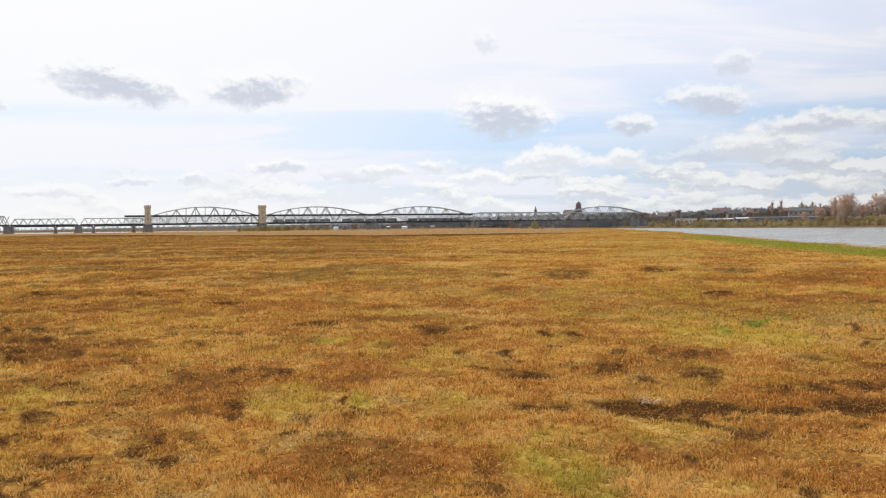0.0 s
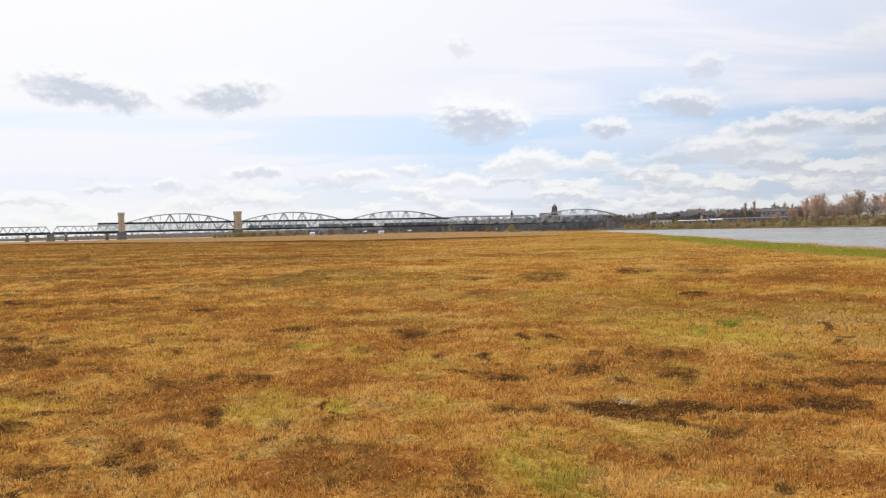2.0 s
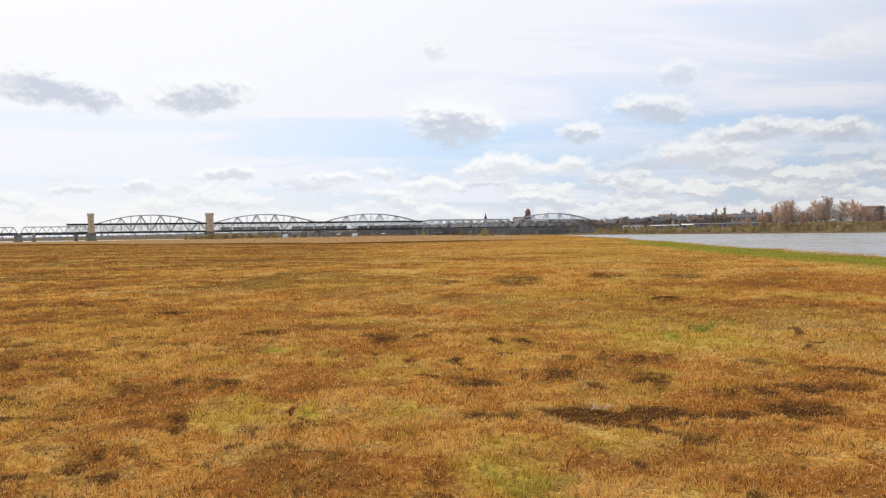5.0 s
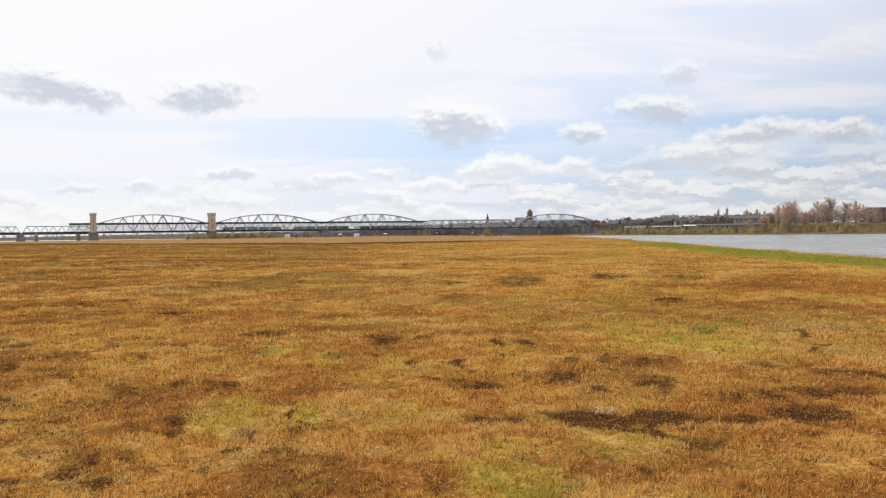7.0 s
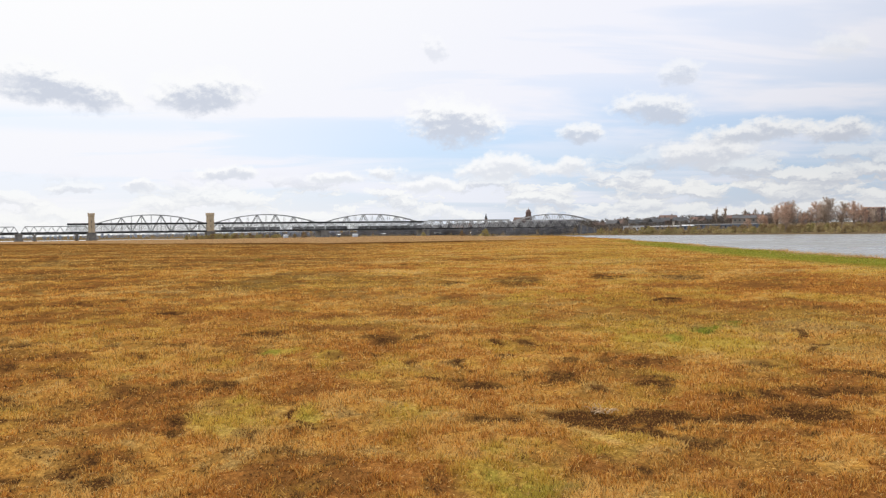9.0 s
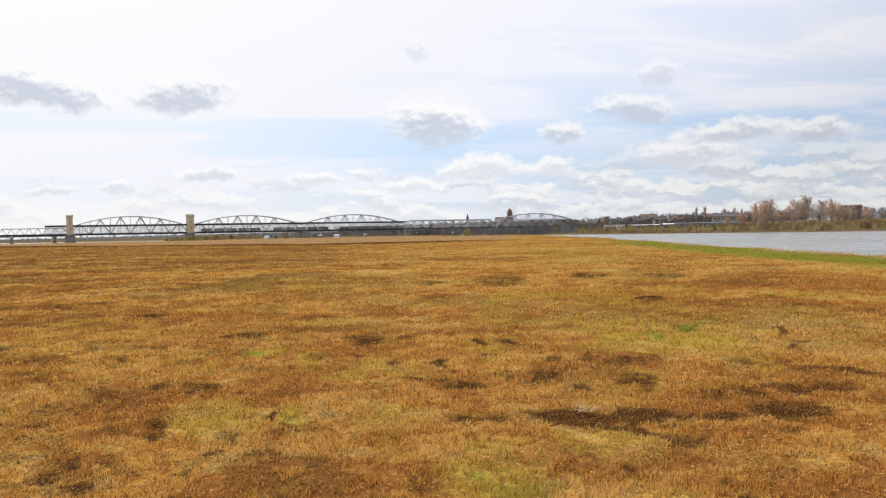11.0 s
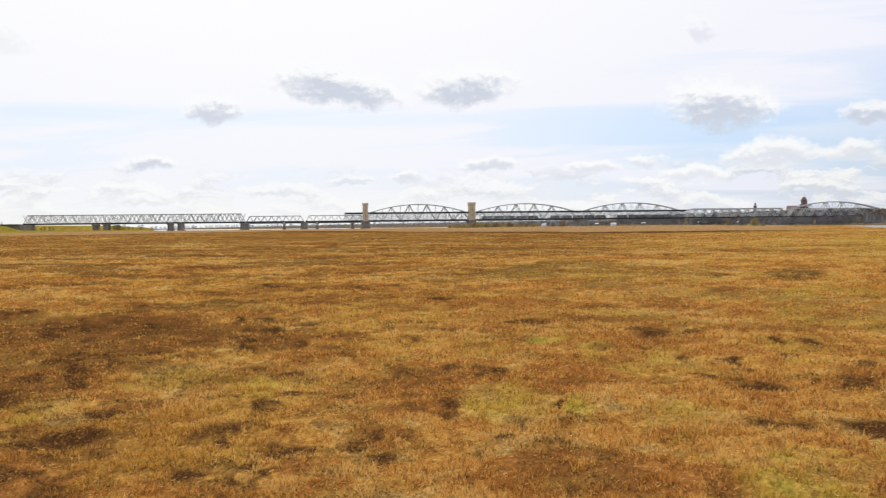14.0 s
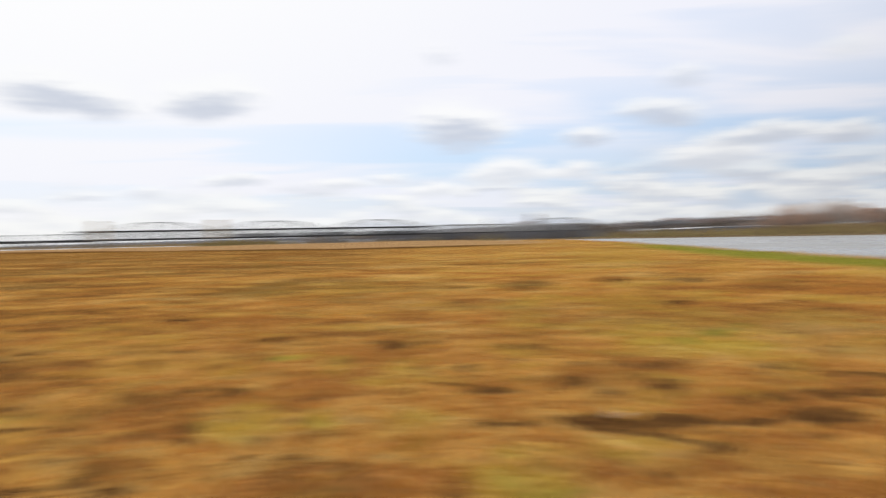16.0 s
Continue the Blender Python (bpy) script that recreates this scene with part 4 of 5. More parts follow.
def road_bridge():
    b = thing("road_bridge", "old grey steel lattice bridge with yellow brick towers", "bridge", LINE)
    warren(b, 0, -86, -22, 8, DECK, 13.8)
    warren(b, 0, -20, 46, 8, DECK, 14.0)
    for x0, x1 in ((24, 168), (174, 302), (304, 433)):
        lattice(b, 0, x0, x1)
    warren(b, 0, 435, 564, 9, DECK, 18.0, slim=0.6, paint=M_PALE_STEEL)
    warren(b, 0, 566, 694, 9, DECK, 17.2, slim=0.6, paint=M_PALE_STEEL)
    pier(b, -22, 0, 7.5, 12, DECK - 0.6)
    pier(b, -88, 0, 9, 12, DECK - 0.6)
    pier(b, 47.5, 0, 9.5, 14, DECK)
    pier(b, 171, 0, 9.5, 14, DECK)
    for x in (303, 434, 565):
        pier(b, x, 0, 10, 14, DECK - 0.6)
    tower(b, 47.5, -1, 7.0, DECK, 27.8)
    tower(b, 171, -1, 8.4, 1.0, 27.6)
    warren(b, 0, -322, -87, 26, DECK, 16.8, slim=0.36, crossed=True)
    for x in (-236, -157):
        pier(b, x, 0, 6, 10, DECK - 0.6)
    return b


def rail_bridge():
    b = thing("rail_bridge", "grey steel railway bridge with bowed arch truss spans and stone piers", "bridge", LINE)
    y = 34.0
    warren(b, y, -330, -92, 22, DECK, 17.4, slim=0.40)
    for x0, x1 in ((-91, -46), (-45, -8), (-7, 34)):
        part("plate_span", Shape().box(x0, x1, y - 3, y + 3, DECK - 1.6, DECK + 0.4), M_DARK_STEEL, b)
    for x in (-91, -45.5, -7.5, 34):
        pier(b, x, y, 3.0, 9, DECK - 1.4)
    for x in (-256, -174):
        pier(b, x, y, 6, 10, DECK - 0.6)
    part("plate_span", Shape().box(34.5, 48, y - 3, y + 3, DECK - 1.6, DECK + 0.4), M_DARK_STEEL, b)
    for x0, x1 in ((48.5, 175.5), (176.5, 309.5), (310.5, 445)):
        arch(b, y, x0, x1)
    warren(b, y, 446, 581, 12, DECK, 17.6, slim=0.7)
    arch(b, y, 582, 716, 26.0)
    for x in (49, 176, 310, 445.5, 581.5, 716.5):
        pier(b, x, y, 7, 12, DECK - 0.6)
    return b


road_bridge()
rail_bridge()


def freight_wagon():
    """An open goods wagon: body, underframe, four wheels."""
    w = thing("freight_wagon", "dark covered goods wagon standing on the railway bridge", "wagon", group="goods train")
    part("body", Shape().box(-6.2, 6.2, -1.4, 1.4, 1.2, 3.9).box(-6.0, 6.0, -1.2, 1.2, 3.9, 4.2, 0.2), M_WAGON, w)
    part("underframe", Shape().box(-6.8, 6.8, -1.0, 1.0, 0.8, 1.2), M_DARK_STEEL, w)
    for x in (-4.6, -3.0, 3.0, 4.6):
        wheel = Shape()
        ring = [(x + 0.46 * math.cos(i * math.pi / 6), 0.46 + 0.46 * math.sin(i * math.pi / 6)) for i in range(12)]
        wheel.hexa([(p, -0.85, q) for p, q in ring], [(p, 0.85, q) for p, q in ring])
        part("wheelset", wheel, M_DARK_STEEL, w)
    return w


first = freight_wagon()
first.matrix_basis = LINE @ pose(196, 34, DECK + 0.6)
for i in range(1, 17):
    if i not in (5, 11):
        copy_thing(first, LINE @ pose(196 + 14.2 * i, 34, DECK + 0.6))


def abutment(x, y, label):
    s = Shape().box(-14, 14, -8, 42, -3, DECK - 0.4, 1.5).box(-14, 10, -8.5, 42.5, DECK - 0.4, DECK + 0.5)
    thing("abutment", label, "abutment", LINE @ pose(x, y, 0), shape=s, material=M_STONE)


abutment(-336, 0, "grey masonry abutment where the bridges meet the levee")
abutment(722, 0, "grey masonry abutment at the foot of the town bank")

# ---- trees ----


class Tree:
    """A trunk, bent limbs with branches along them, and twigs as thin slivers on every branch."""

    def __init__(self, seed):
        self.rng = random.Random(seed)
        self.wood, self.twigs = Shape(), []

    def limb(self, p, d, length, width, depth, lift):
        rng, n = self.rng, 4
        for k in range(n):
            d = (d + Vector((rng.gauss(0, 0.13), rng.gauss(0, 0.13), lift))).normalized()
            q = p + d * (length / n)
            self.wood.beam(p, q, width * (1 - 0.2 * k), width * (1 - 0.2 * k), width * (0.8 - 0.2 * k))
            if depth == 0:
                self.spray(p, q, d)
            else:
                for _ in range(2):
                    side = (d * 0.8 + Vector((rng.gauss(0, 0.7), rng.gauss(0, 0.7), rng.gauss(0.1, 0.4)))).normalized()
                    self.limb(p.lerp(q, rng.random()), side, length * rng.uniform(0.30, 0.48), width * 0.42, depth - 1, lift)
            p = q

    def spray(self, p, q, d):
        rng = self.rng
        for _ in range(6):
            t = (d * 0.7 + Vector((rng.gauss(0, 0.6), rng.gauss(0, 0.6), rng.gauss(0.1, 0.5)))).normalized()
            s = t.cross(Vector((rng.gauss(0, 1), rng.gauss(0, 1), rng.gauss(0, 1)))).normalized() * 0.011
            start = p.lerp(q, rng.random())
            self.twigs.append((start - s, start + s, start + t * rng.uniform(0.5, 1.3)))

    def twig_shape(self):
        s = Shape()
        for a, b, c in self.twigs:
            s.quad(a, b, c)
        return s


def bare_tree(seed, tall, label, twig, slope=0.75, lift=0.10, limbs=13):
    """slope: how far the limbs lean out from the trunk."""
    t = Tree(seed)
    rng, p = t.rng, Vector((0, 0, -0.5))
    for k in range(6):
        q = p + Vector((rng.gauss(0, 0.15), rng.gauss(0, 0.15), tall * 0.13))
        w = tall * 0.026 * (1 - k / 7)
        t.wood.beam(p, q, w, w, w * 0.86)
        if k:
            for i in range(limbs // 5 + (k == 5)):
                a = rng.uniform(0, 2 * math.pi)
                d = Vector((math.cos(a) * slope, math.sin(a) * slope, rng.uniform(0.5, 1.0))).normalized()
                t.limb(p.lerp(q, rng.random()), d, tall * (0.50 - 0.055 * k) * rng.uniform(0.8, 1.15), w * 0.55, 2, lift)
        p = q
    t.limb(p, Vector((0, 0, 1)), tall * 0.15, w * 0.8, 2, lift)
    ob = thing("tree", label, "tree", group="bare trees on the far bank")
    part("trunk", t.wood, M_BARK, ob)
    part("crown", t.twig_shape(), twig, ob)
    return ob


def shrub(seed, label, material, size=1.0, n=420):
    """A rounded bush of slender upright shoots."""
    rng = random.Random(seed)
    ob = thing("bush", label, "bush", group="bushes along the far bank")
    stems, leaves = Shape(), Shape()
    for i in range(9):
        a, r = rng.uniform(0, 6.28), rng.uniform(0.3, 1.3)
        stems.beam((0.2 * math.cos(a), 0.2 * math.sin(a), -0.3), (r * math.cos(a), r * math.sin(a), rng.uniform(1.2, 2.4)), 0.10, 0.10, 0.03)
    for i in range(n):
        a, u, v = rng.uniform(0, 6.28), rng.random() ** 0.5, rng.random()
        r = 2.3 * u * (1 - 0.55 * v) * (0.75 + 0.35 * math.sin(3 * a + seed))
        p = Vector((r * math.cos(a), r * math.sin(a), 3.0 * v * (1 - 0.35 * u * u) + 0.1))
        d = Vector((rng.gauss(0, 0.7), rng.gauss(0, 0.7), 1)).normalized() * rng.uniform(0.3, 0.7)
        s = d.cross(Vector((rng.gauss(0, 1), rng.gauss(0, 1), rng.gauss(0, 1)))).normalized() * rng.uniform(0.06, 0.16)
        leaves.quad(p - s, p + s, p + d)
    part("stems", stems, M_BARK, ob)
    part("foliage", leaves, material, ob)
    return ob


def polar(az, r):
    return r * math.sin(radians(az)), r * math.cos(radians(az))


def land(x, y):
    z, _, _ = terrain(np.array([float(x)]), np.array([float(y)]))
    return float(z[0])


def stand(ob, az, r, scale, turn, first_use):
    x, y = polar(az, r)
    m = pose(x, y, max(land(x, y), WATER_Z) - 0.1, 0, 0, turn) @ Matrix.Diagonal((scale, scale, scale, 1))
    if first_use:
        ob.matrix_basis = m
        return ob
    made = copy_thing(ob, m)
    made.matrix_basis = m
    return made


def scatter(models, places):
    """Stand each model at its places: (azimuth, distance, scale)."""
    used = set()
    rng = random.Random(5)
    for az, r, scale in places:
        k = rng.randrange(len(models))
        if len(used) < len(models):
            k = len(used)
        stand(models[k], az, r, scale, rng.uniform(0, 360), k not in used)
        used.add(k)


scatter([bare_tree(1, 19, "tall bare tree with reddish buds on the river bank", M_BUD, 1.1, 0.08, 20),
         bare_tree(2, 20, "tall bare brown tree with a dense crown of twigs", M_TWIG, 1.1, 0.10, 20)],
        [(25.3, 640, 1.16), (27.6, 650, 1.18), (24.8, 660, 1.05), (29.2, 640, 1.05), (28.5, 670, 1.0), (25.8, 665, 1.12), (27.1, 665, 1.1), (26.4, 680, 0.7),
         (24.0, 690, 0.65), (30.2, 660, 0.75), (31.2, 680, 0.7), (32.4, 650, 0.75), (33.6, 665, 0.8), (35.0, 650, 0.8), (23.1, 720, 0.5), (29.6, 690, 0.9), (27.7, 690, 0.95)])
scatter([bare_tree(3, 22, "slender upright poplar standing bare above the roofs", M_TWIG, 0.16, 0.25)],
        [(21.2, 900, 0.78), (21.75, 905, 0.82), (22.9, 880, 0.7), (23.6, 860, 0.7), (24.0, 870, 0.62), (19.6, 910, 0.5)])
bush_places = []
rng = random.Random(11)
for i in range(130):
    f = i / 129
    az = 12.6 + 24 * f + rng.uniform(-0.3, 0.3)
    shore = np.interp(az, (11.0, 18.9, 28.6, 36.0), (835, 690, 590, 560))
    if abs(az - 12.55) < 1.2:
        continue
    bush_places.append((az, shore + rng.uniform(4, 40), rng.uniform(0.9, 1.9)))
scatter([shrub(1, "yellow-green willow bush coming into leaf", M_WILLOW), shrub(2, "brown leafless thicket by the water", M_SHRUB), shrub(3, "low olive-brown bush by the water", M_SHRUB, 1.0, 350)], bush_places)
pier_bushes = [(-13.6 + 0.16 * i + rng.uniform(-0.1, 0.1), 370 + rng.uniform(0, 10), rng.uniform(0.35, 0.6) + 0.25 * math.sin(math.pi * i / 37) ** 2) for i in range(38)]
pier_bushes += [(-6.6, 372, 0.6), (-6.0, 374, 0.8), (4.6, 372, 0.75), (6.2, 372, 1.25), (6.7, 374, 1.1), (8.6, 372, 0.8), (2.0, 372, 0.6)]
scatter([shrub(4, "yellowish willow bush at the end of the meadow", M_WILLOW), shrub(5, "small dark thorn bush at the meadow's end", M_SHRUB)], [(a, r - 14, s) for a, r, s in pier_bushes])

# ---- town on the far bank ----


def house(az, r, w, d, h, roof_h, turn, walls, roof, label, storeys=2, z=None):
    """A gabled building with eaves, chimney and rows of windows."""
    x, y = polar(az, r)
    ob = thing("house", label, "house", pose(x, y, (land(x, y) if z is None else z), 0, 0, -az + turn), group="town on the far bank")
    body = Shape().box(-w / 2, w / 2, -d / 2, d / 2, -4, h)
    part("wall", body, walls, ob)
    e = 0.5
    top = Shape()
    top.hexa([(-w / 2 - e, -d / 2 - e, h + 0.004), (w / 2 + e, -d / 2 - e, h + 0.004), (w / 2 + e, d / 2 + e, h + 0.004), (-w / 2 - e, d / 2 + e, h + 0.004)],
             [(-w / 2 - e, -0.1, h + roof_h), (w / 2 + e, -0.1, h + roof_h), (w / 2 + e, 0.1, h + roof_h), (-w / 2 - e, 0.1, h + roof_h)])
    roof_ob = part("roof", top, roof, ob)
    if roof_h > 2:
        part("chimney", Shape().box(w * 0.2, w * 0.2 + 1.0, -0.5, 0.5, h + roof_h * 0.5, h + roof_h + 1.4), M_RED, roof_ob)
    n = max(2, int(w / 4))
    for s in range(storeys):
        for i in range(n):
            cx, cz = -w / 2 + (i + 0.5) * w / n, h * (s + 0.5) / storeys
            part("window", Shape().box(cx - 0.7, cx + 0.7, -d / 2 - 0.05, -d / 2 + 0.1, cz - 0.8, cz + 0.8), M_GLASS, ob)
    return ob


rng = random.Random(23)
for i in range(46):
    az = 4.0 + 22.5 * i / 45 + rng.uniform(-0.25, 0.25)
    r = rng.uniform(900, 1080) if az > 13.5 else rng.uniform(1230, 1380)
    walls, tone = rng.choice(((M_PLASTER, "pale plastered"), (M_RED, "red brick"), (M_GREY, "grey rendered"), (M_PLASTER, "pale plastered")))
    roof, cover = rng.choice(((M_TILE, "red-brown tiled roof"), (M_SLATE, "dark felt roof")))
    house(az, r, rng.uniform(10, 18), rng.uniform(9, 12), rng.uniform(4, 7.5), rng.uniform(2.5, 4.5), rng.uniform(-40, 40), walls, roof, f"{tone} town house with a {cover}")
house(16.0, 850, 20, 12, 4.5, 0.6, 0, M_WHITE, M_SLATE, "low white waterside shed with a flat roof", 1)
house(18.0, 830, 26, 12, 3.6, 0.5, 0, M_GREY, M_WHITE, "long low shed with a white roof", 1)
house(19.6, 800, 14, 14, 3.8, 0.8, 0, M_BLUE, M_WHITE, "long pale blue warehouse with a white roof", 1)
house(21.9, 790, 56, 16, 3.6, 0.8, 0, M_BLUE, M_SLATE, "long blue-grey warehouse above the bank", 1)
house(22.9, 830, 20, 12, 8.0, 2.4, 0, M_PLASTER, M_SLATE, "white plastered house with a dark roof above the trees", 2)
house(18.2, 960, 18, 14, 9, 4.0, 10, M_RED, M_TILE, "broad dark brick building with a high roof", 3)
house(30.3, 800, 15, 12, 12, 1.0, 5, M_RED, M_TILE, "tall red brick block behind the trees", 5)
for az, w in ((-11.3, 8), (-8.9, 14), (-8.4, 6), (-7.2, 9), (-5.0, 12), (-3.7, 6), (-2.6, 10), (-0.7, 8), (0.4, 12), (1.9, 6), (3.0, 14), (4.5, 8), (5.4, 12), (7.3, 14), (9.2, 9)):
    house(az, 1240 + 9 * abs(w - 9) if az < 3 else 1150, w * 0.7, 6, 1.8, 0.8, 12, rng.choice((M_WHITE, M_GREY, M_PLASTER)), rng.choice((M_SLATE, M_WHITE)), "low pale shed seen beneath the bridge", 0, z=-0.3)


def church():
    x, y = polar(9.05, 1400)
    ob = thing("church", "red brick church with a massive tower under a rounded cap", "church", pose(x, y, land(x, y) - 5, 0, 0, -9))
    nave = part("nave", Shape().box(-24, -4, -8, 8, -4, 18), M_RED, ob)
    part("roof", Shape().hexa([(-24.5, -8.5, 18.01), (-4, -8.5, 18.01), (-4, 8.5, 18.01), (-24.5, 8.5, 18.01)], [(-22.5, -0.2, 23.5), (-4, -0.2, 23.5), (-4, 0.2, 23.5), (-22.5, 0.2, 23.5)]), M_TILE, nave)
    t = part("tower", Shape().box(-5, 7, -6, 6, -4, 24, 0.3).box(-5.4, 7.4, -6.4, 6.4, 24, 25), M_RED, ob)
    part("cap", Shape().drum(1, 0, 25, 31, 4.6, 4.4).drum(1, 0, 31, 31.6, 4.9, 4.9).drum(1, 0, 31.6, 35, 4.3, 3.0).drum(1, 0, 35, 36.6, 3.0, 1.0).drum(1, 0, 36.6, 40, 0.35, 0.1), M_RED, t)
    for cx in (-2.5, 1.0, 4.5):
        part("window", Shape().box(cx - 0.9, cx + 0.9, -6.1, -5.6, 14, 21), M_GLASS, t)
    return ob


church()
x, y = polar(6.24, 1500)
steeple = thing("steeple", "thin dark church spire above the bridge", "steeple", pose(x, y, land(x, y) - 3, 0, 0, 0))
part("shaft", Shape().box(-2.4, 2.4, -2.4, 2.4, -4, 22, 0.2), M_RED, steeple)
part("spire", Shape().drum(0, 0, 22, 26, 2.5, 1.2, 8).drum(0, 0, 26, 31, 1.2, 0.12, 8), M_SLATE, steeple)


def far_wood(name, label, a0, a1, r0, r1, tall, count, seed, material, along=None):
    """Distant bare woods: many slivers in uneven clumps."""
    rng = np.random.default_rng(seed)
    trees = max(8, count // 260)
    ta, tr = np.radians(rng.uniform(a0, a1, trees)), rng.uniform(r0, r1, trees)
    if along:
        tr = tr + np.interp(np.degrees(ta), *along)
    th = tall * rng.uniform(0.5, 1.0, trees)
    th = np.where((np.abs(np.degrees(ta) - 12.55) < 1.1) & (tr < 850), th * 0.3, th)
    k = rng.integers(0, trees, count)
    x0, y0 = tr[k] * np.sin(ta[k]), tr[k] * np.cos(ta[k])
    v = rng.random(count)
    rad = th[k] * 0.36 * np.sqrt(np.clip(1 - (1.7 * v - 0.8) ** 2, 0.05, 1)) * rng.random(count) ** 0.5
    a = rng.uniform(0, 2 * math.pi, count)
    x, y = x0 + rad * np.cos(a), y0 + rad * np.sin(a)
    z0, _, _ = terrain(x0, y0)
    p = np.stack([x, y, z0 + th[k] * v * 0.95], -1)
    d = np.stack([rng.normal(0, 0.5, count), rng.normal(0, 0.5, count), rng.random(count) + 0.2], -1) * (th[k] * 0.13)[:, None]
    s = np.stack([rng.normal(0, 1, count), rng.normal(0, 1, count), rng.normal(0, 0.3, count)], -1) * (th[k] * 0.016)[:, None]
    verts = np.stack([p - s, p + s, p + d], 1).reshape(-1, 3)
    tagged(new(name, big_mesh(name, verts, np.arange(3 * count).reshape(-1, 3), material)), label, "woods", kind="stuff")


far_wood("far_woods", "bare brown trees between the houses of the town", 12.5, 36, 900, 1150, 13, 60000, 1, M_WOOD_FAR)
far_wood("far_woods", "bare trees along the foot of the town", 12.0, 24, 850, 930, 8, 40000, 8, M_WOOD_FAR)
far_wood("far_woods", "dark trees on the bank below the church", 1.0, 14, 1180, 1420, 11, 60000, 2, M_WOOD_MID)
far_wood("far_woods", "grey trees rising behind the bridge towards the church", 6.0, 12, 1150, 1350, 12.5, 70000, 14, M_WOOD_MID)
far_wood("far_woods", "grey trees on the bank behind the arches", -2.5, 7.5, 1300, 1480, 12.5, 90000, 15, M_WOOD_MID)
far_wood("far_woods", "line of trees beyond the river tinted with haze", -33, -3, 0, 160, 9, 110000, 3, M_WOOD_HAZE, ((-33, -21.8, -6), (2746, 1885, 1428)))
far_wood("far_woods", "few bushes along the crest of the levee", -45, -38.5, 1000, 1040, 5, 3000, 4, M_WOOD_FAR)
SHORE = ((11.0, 18.9, 28.6, 36.0), (835, 690, 590, 560))
far_wood("thicket", "olive and brown scrub covering the far bank", 12.0, 37, -1, 24, 4.2, 90000, 5, M_BRUSH, SHORE)
far_wood("thicket", "brown scrub behind the shore of the far bank", 12.0, 37, 20, 90, 5.0, 60000, 6, M_SHRUB, SHORE)
far_wood("thicket", "dull scrub on the shore beneath the bridge", 2, 13, -1, 70, 8, 90000, 7, M_WOOD_MID, ((2, 7.2, 11.1, 13), (1131, 957, 830, 795)))
far_wood("thicket", "dull scrub on the shore beyond the arches", -9, 2.5, -1, 70, 7, 90000, 10, M_WOOD_MID, ((-21.8, -6, 2), (1885, 1428, 1131)))
far_wood("far_woods", "dark clump of bushes beside the levee", -35.4, -33.4, 985, 1000, 7, 4000, 12, M_WOOD_FAR)
far_wood("far_woods", "small trees standing on the levee", -45.5, -43.5, 985, 1000, 8, 3000, 13, M_WOOD_FAR)


def wing_abutment():
    """A battered masonry wing wall with buttresses and a coping."""
    x, y = polar(13.0, 838)
    ob = thing("bridge_abutment", "pale grey masonry abutment with buttresses on the bank", "abutment", pose(x, y, -3.5, 0, 0, -16))
    part("wall", Shape().hexa([(-9, -4, 0), (9, -4, 0), (9, 6, 0), (-9, 6, 0)], [(-8, -1, 12), (8, -1, 7), (8, 5, 7), (-8, 5, 12)]), M_CONCRETE, ob)
    part("coping", Shape().hexa([(-8.6, -1.6, 12.004), (8.6, -1.6, 7.004), (8.6, 5.6, 7.004), (-8.6, 5.6, 12.004)],
                                [(-8.6, -1.6, 12.8), (8.6, -1.6, 7.8), (8.6, 5.6, 7.8), (-8.6, 5.6, 12.8)]), M_STONE, ob)
    for i in range(3):
        u = -6 + 6 * i
        part("buttress", Shape().hexa([(u - 0.8, -6, 0), (u + 0.8, -6, 0), (u + 0.8, -3, 0), (u - 0.8, -3, 0)],
                                      [(u - 0.8, -2.2, 12 - 0.3 * (u + 8)), (u + 0.8, -2.2, 12 - 0.3 * (u + 8)), (u + 0.8, -1, 12 - 0.3 * (u + 8)), (u - 0.8, -1, 12 - 0.3 * (u + 8))]), M_STONE, ob)


wing_abutment()

# ---- reeds along the near shore, and the bundle of stalks ----


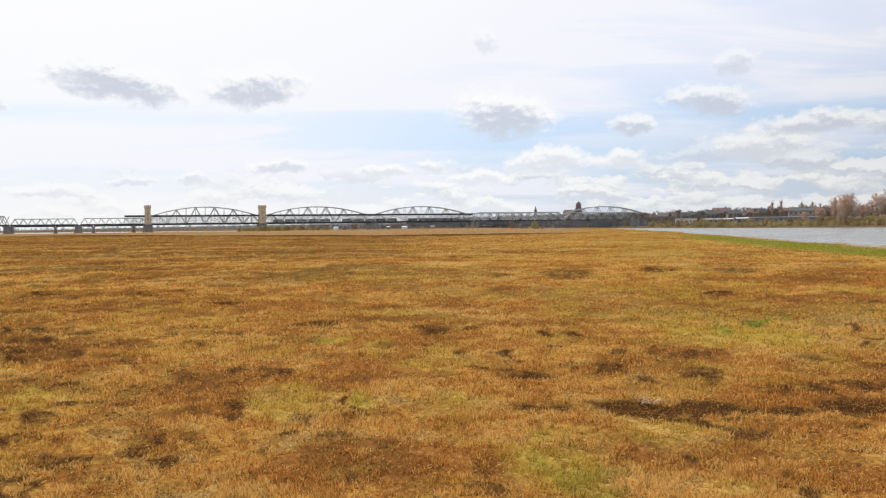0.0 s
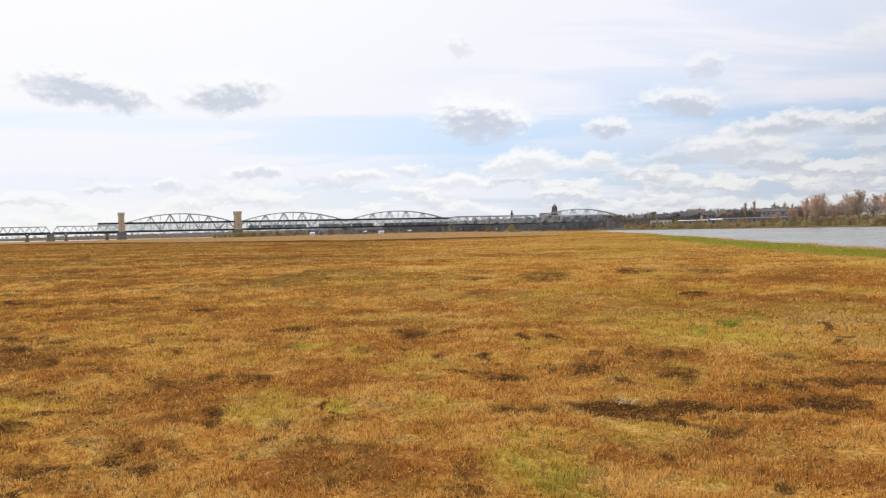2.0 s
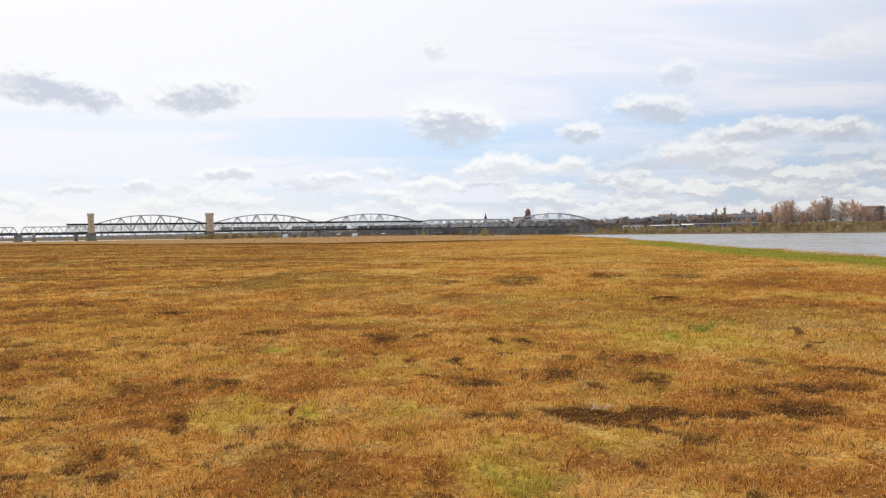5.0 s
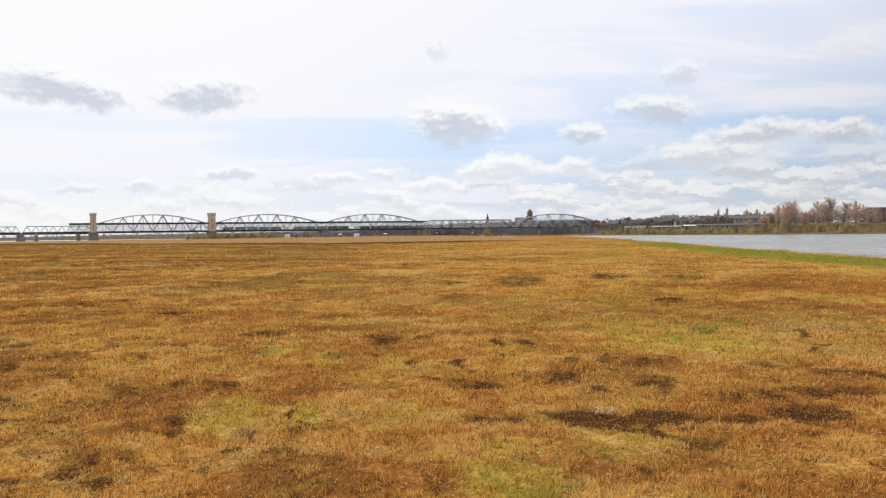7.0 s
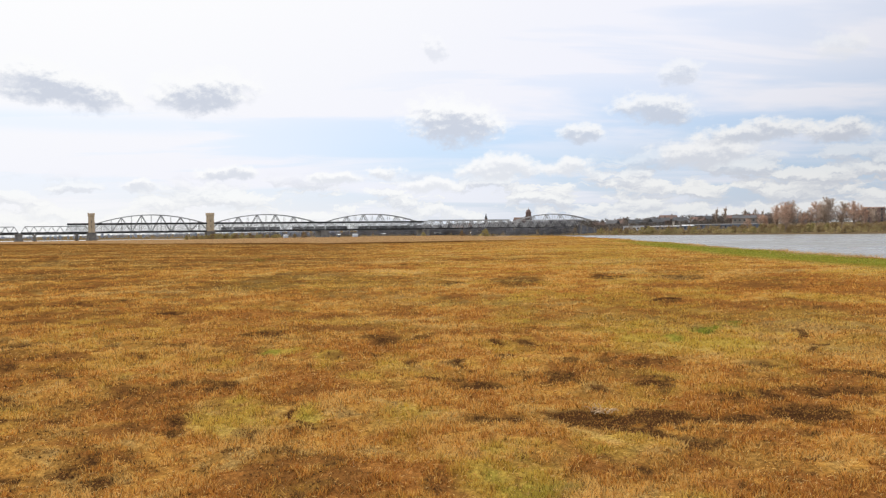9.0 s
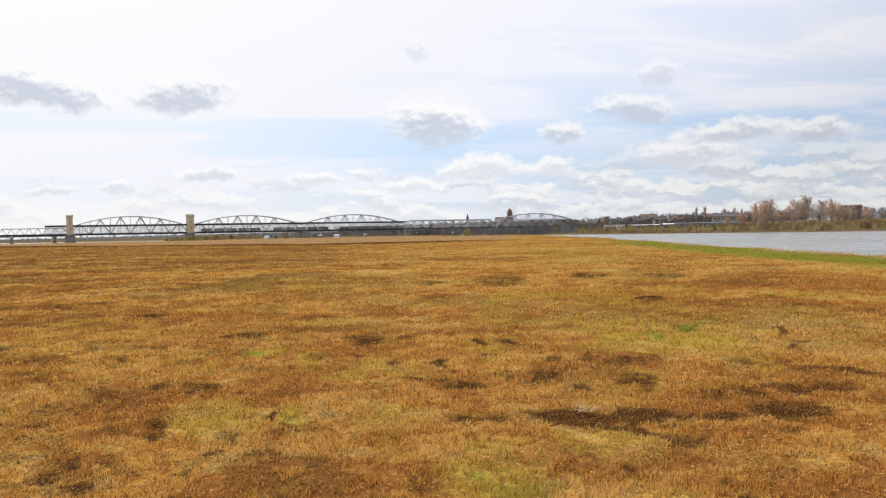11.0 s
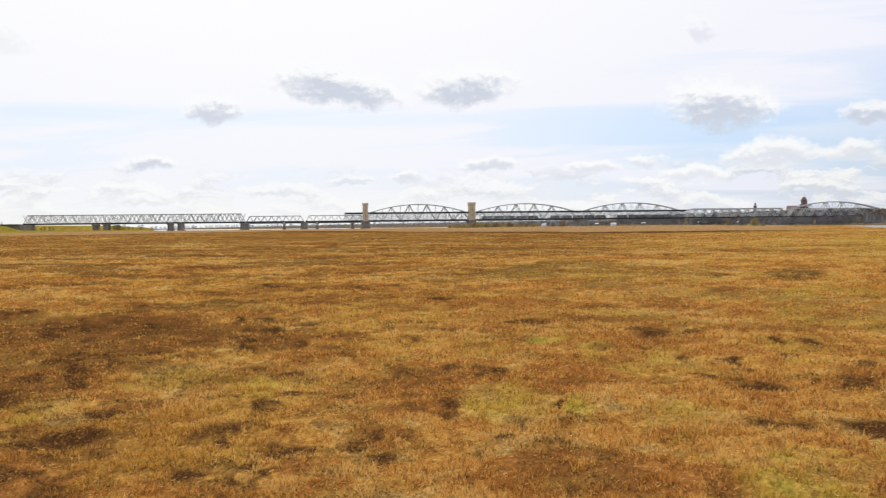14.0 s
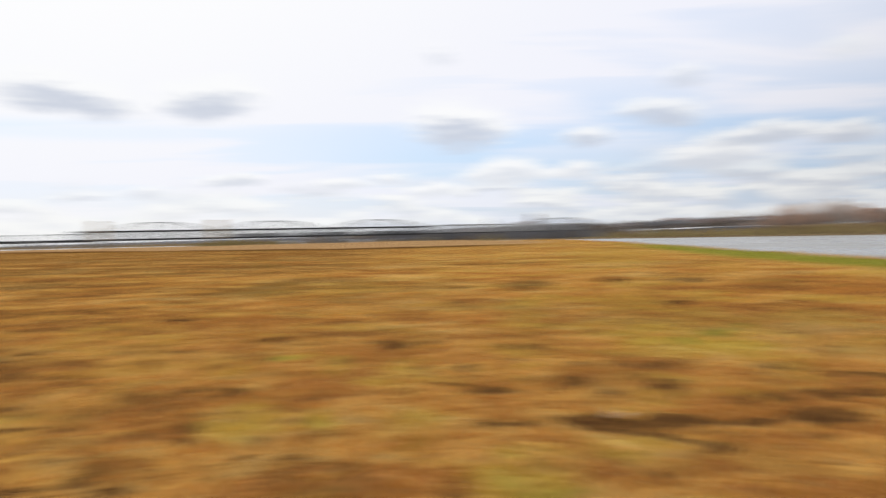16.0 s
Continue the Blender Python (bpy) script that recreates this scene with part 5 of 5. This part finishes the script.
def reeds():
    rng = np.random.default_rng(77)
    n = 9000
    line = np.array([(23.5, 30), (27, 52), (31, 79), (36.5, 108), (45, 165), (55, 222)], float)
    u = rng.random(n) ** 2.2 * 4
    i = np.minimum(u.astype(int), 4)
    p = line[i] + (line[i + 1] - line[i]) * (u - i)[:, None]
    p[:, 0] += rng.normal(-0.6, 0.9, n) + (fractal(p[:, 0], p[:, 1], 7, 3) - 0.5) * 3
    z, near, far = terrain(p[:, 0], p[:, 1])
    keep = fractal(p[:, 0], p[:, 1], 5, 91, 3) > 0.42
    p, z = p[keep], np.maximum(z[keep], WATER_Z - 0.2)
    n = len(p)
    h = rng.uniform(0.10, 0.30, n)
    t = rng.uniform(0, 6.28, n)
    base = np.stack([p[:, 0], p[:, 1], z - 0.05], -1)
    off = np.stack([np.cos(t) * 0.02, np.sin(t) * 0.02, np.zeros(n)], -1)
    tip = base + np.stack([rng.normal(0, 0.2, n), rng.normal(0, 0.2, n), h], -1)
    verts = np.stack([base - off, base + off, tip], 1).reshape(-1, 3)
    tagged(new("reeds", big_mesh("reeds", verts, np.arange(3 * n).reshape(-1, 3), M_REED)), "pale dry reeds fringing the water", "reeds", kind="stuff")


reeds()


def stalk_bundle():
    """A tangle of bleached stalks at the edge of the bare peat."""
    rng = random.Random(3)
    ob = thing("stalk_bundle", "tangle of bleached dry stalks beside bare peat", "dry stalks", pose(1.84, 7.42, land(1.84, 7.42)))
    for i in range(20):
        s = Shape()
        p = Vector((rng.uniform(-0.09, 0.09), rng.uniform(-0.05, 0.05), 0.01))
        d = Vector((rng.uniform(-0.25, 0.6), rng.uniform(-0.3, 0.3), rng.uniform(0.5, 1.0))).normalized()
        for k in range(4):
            q = p + d * rng.uniform(0.016, 0.032)
            s.beam(p, q, 0.008 - 0.0012 * k, 0.008 - 0.0012 * k)
            p, d = q, (d + Vector((rng.gauss(0, 0.25), rng.gauss(0, 0.2), -0.42))).normalized()
        part("stalk", s, M_STRAW, ob)


stalk_bundle()
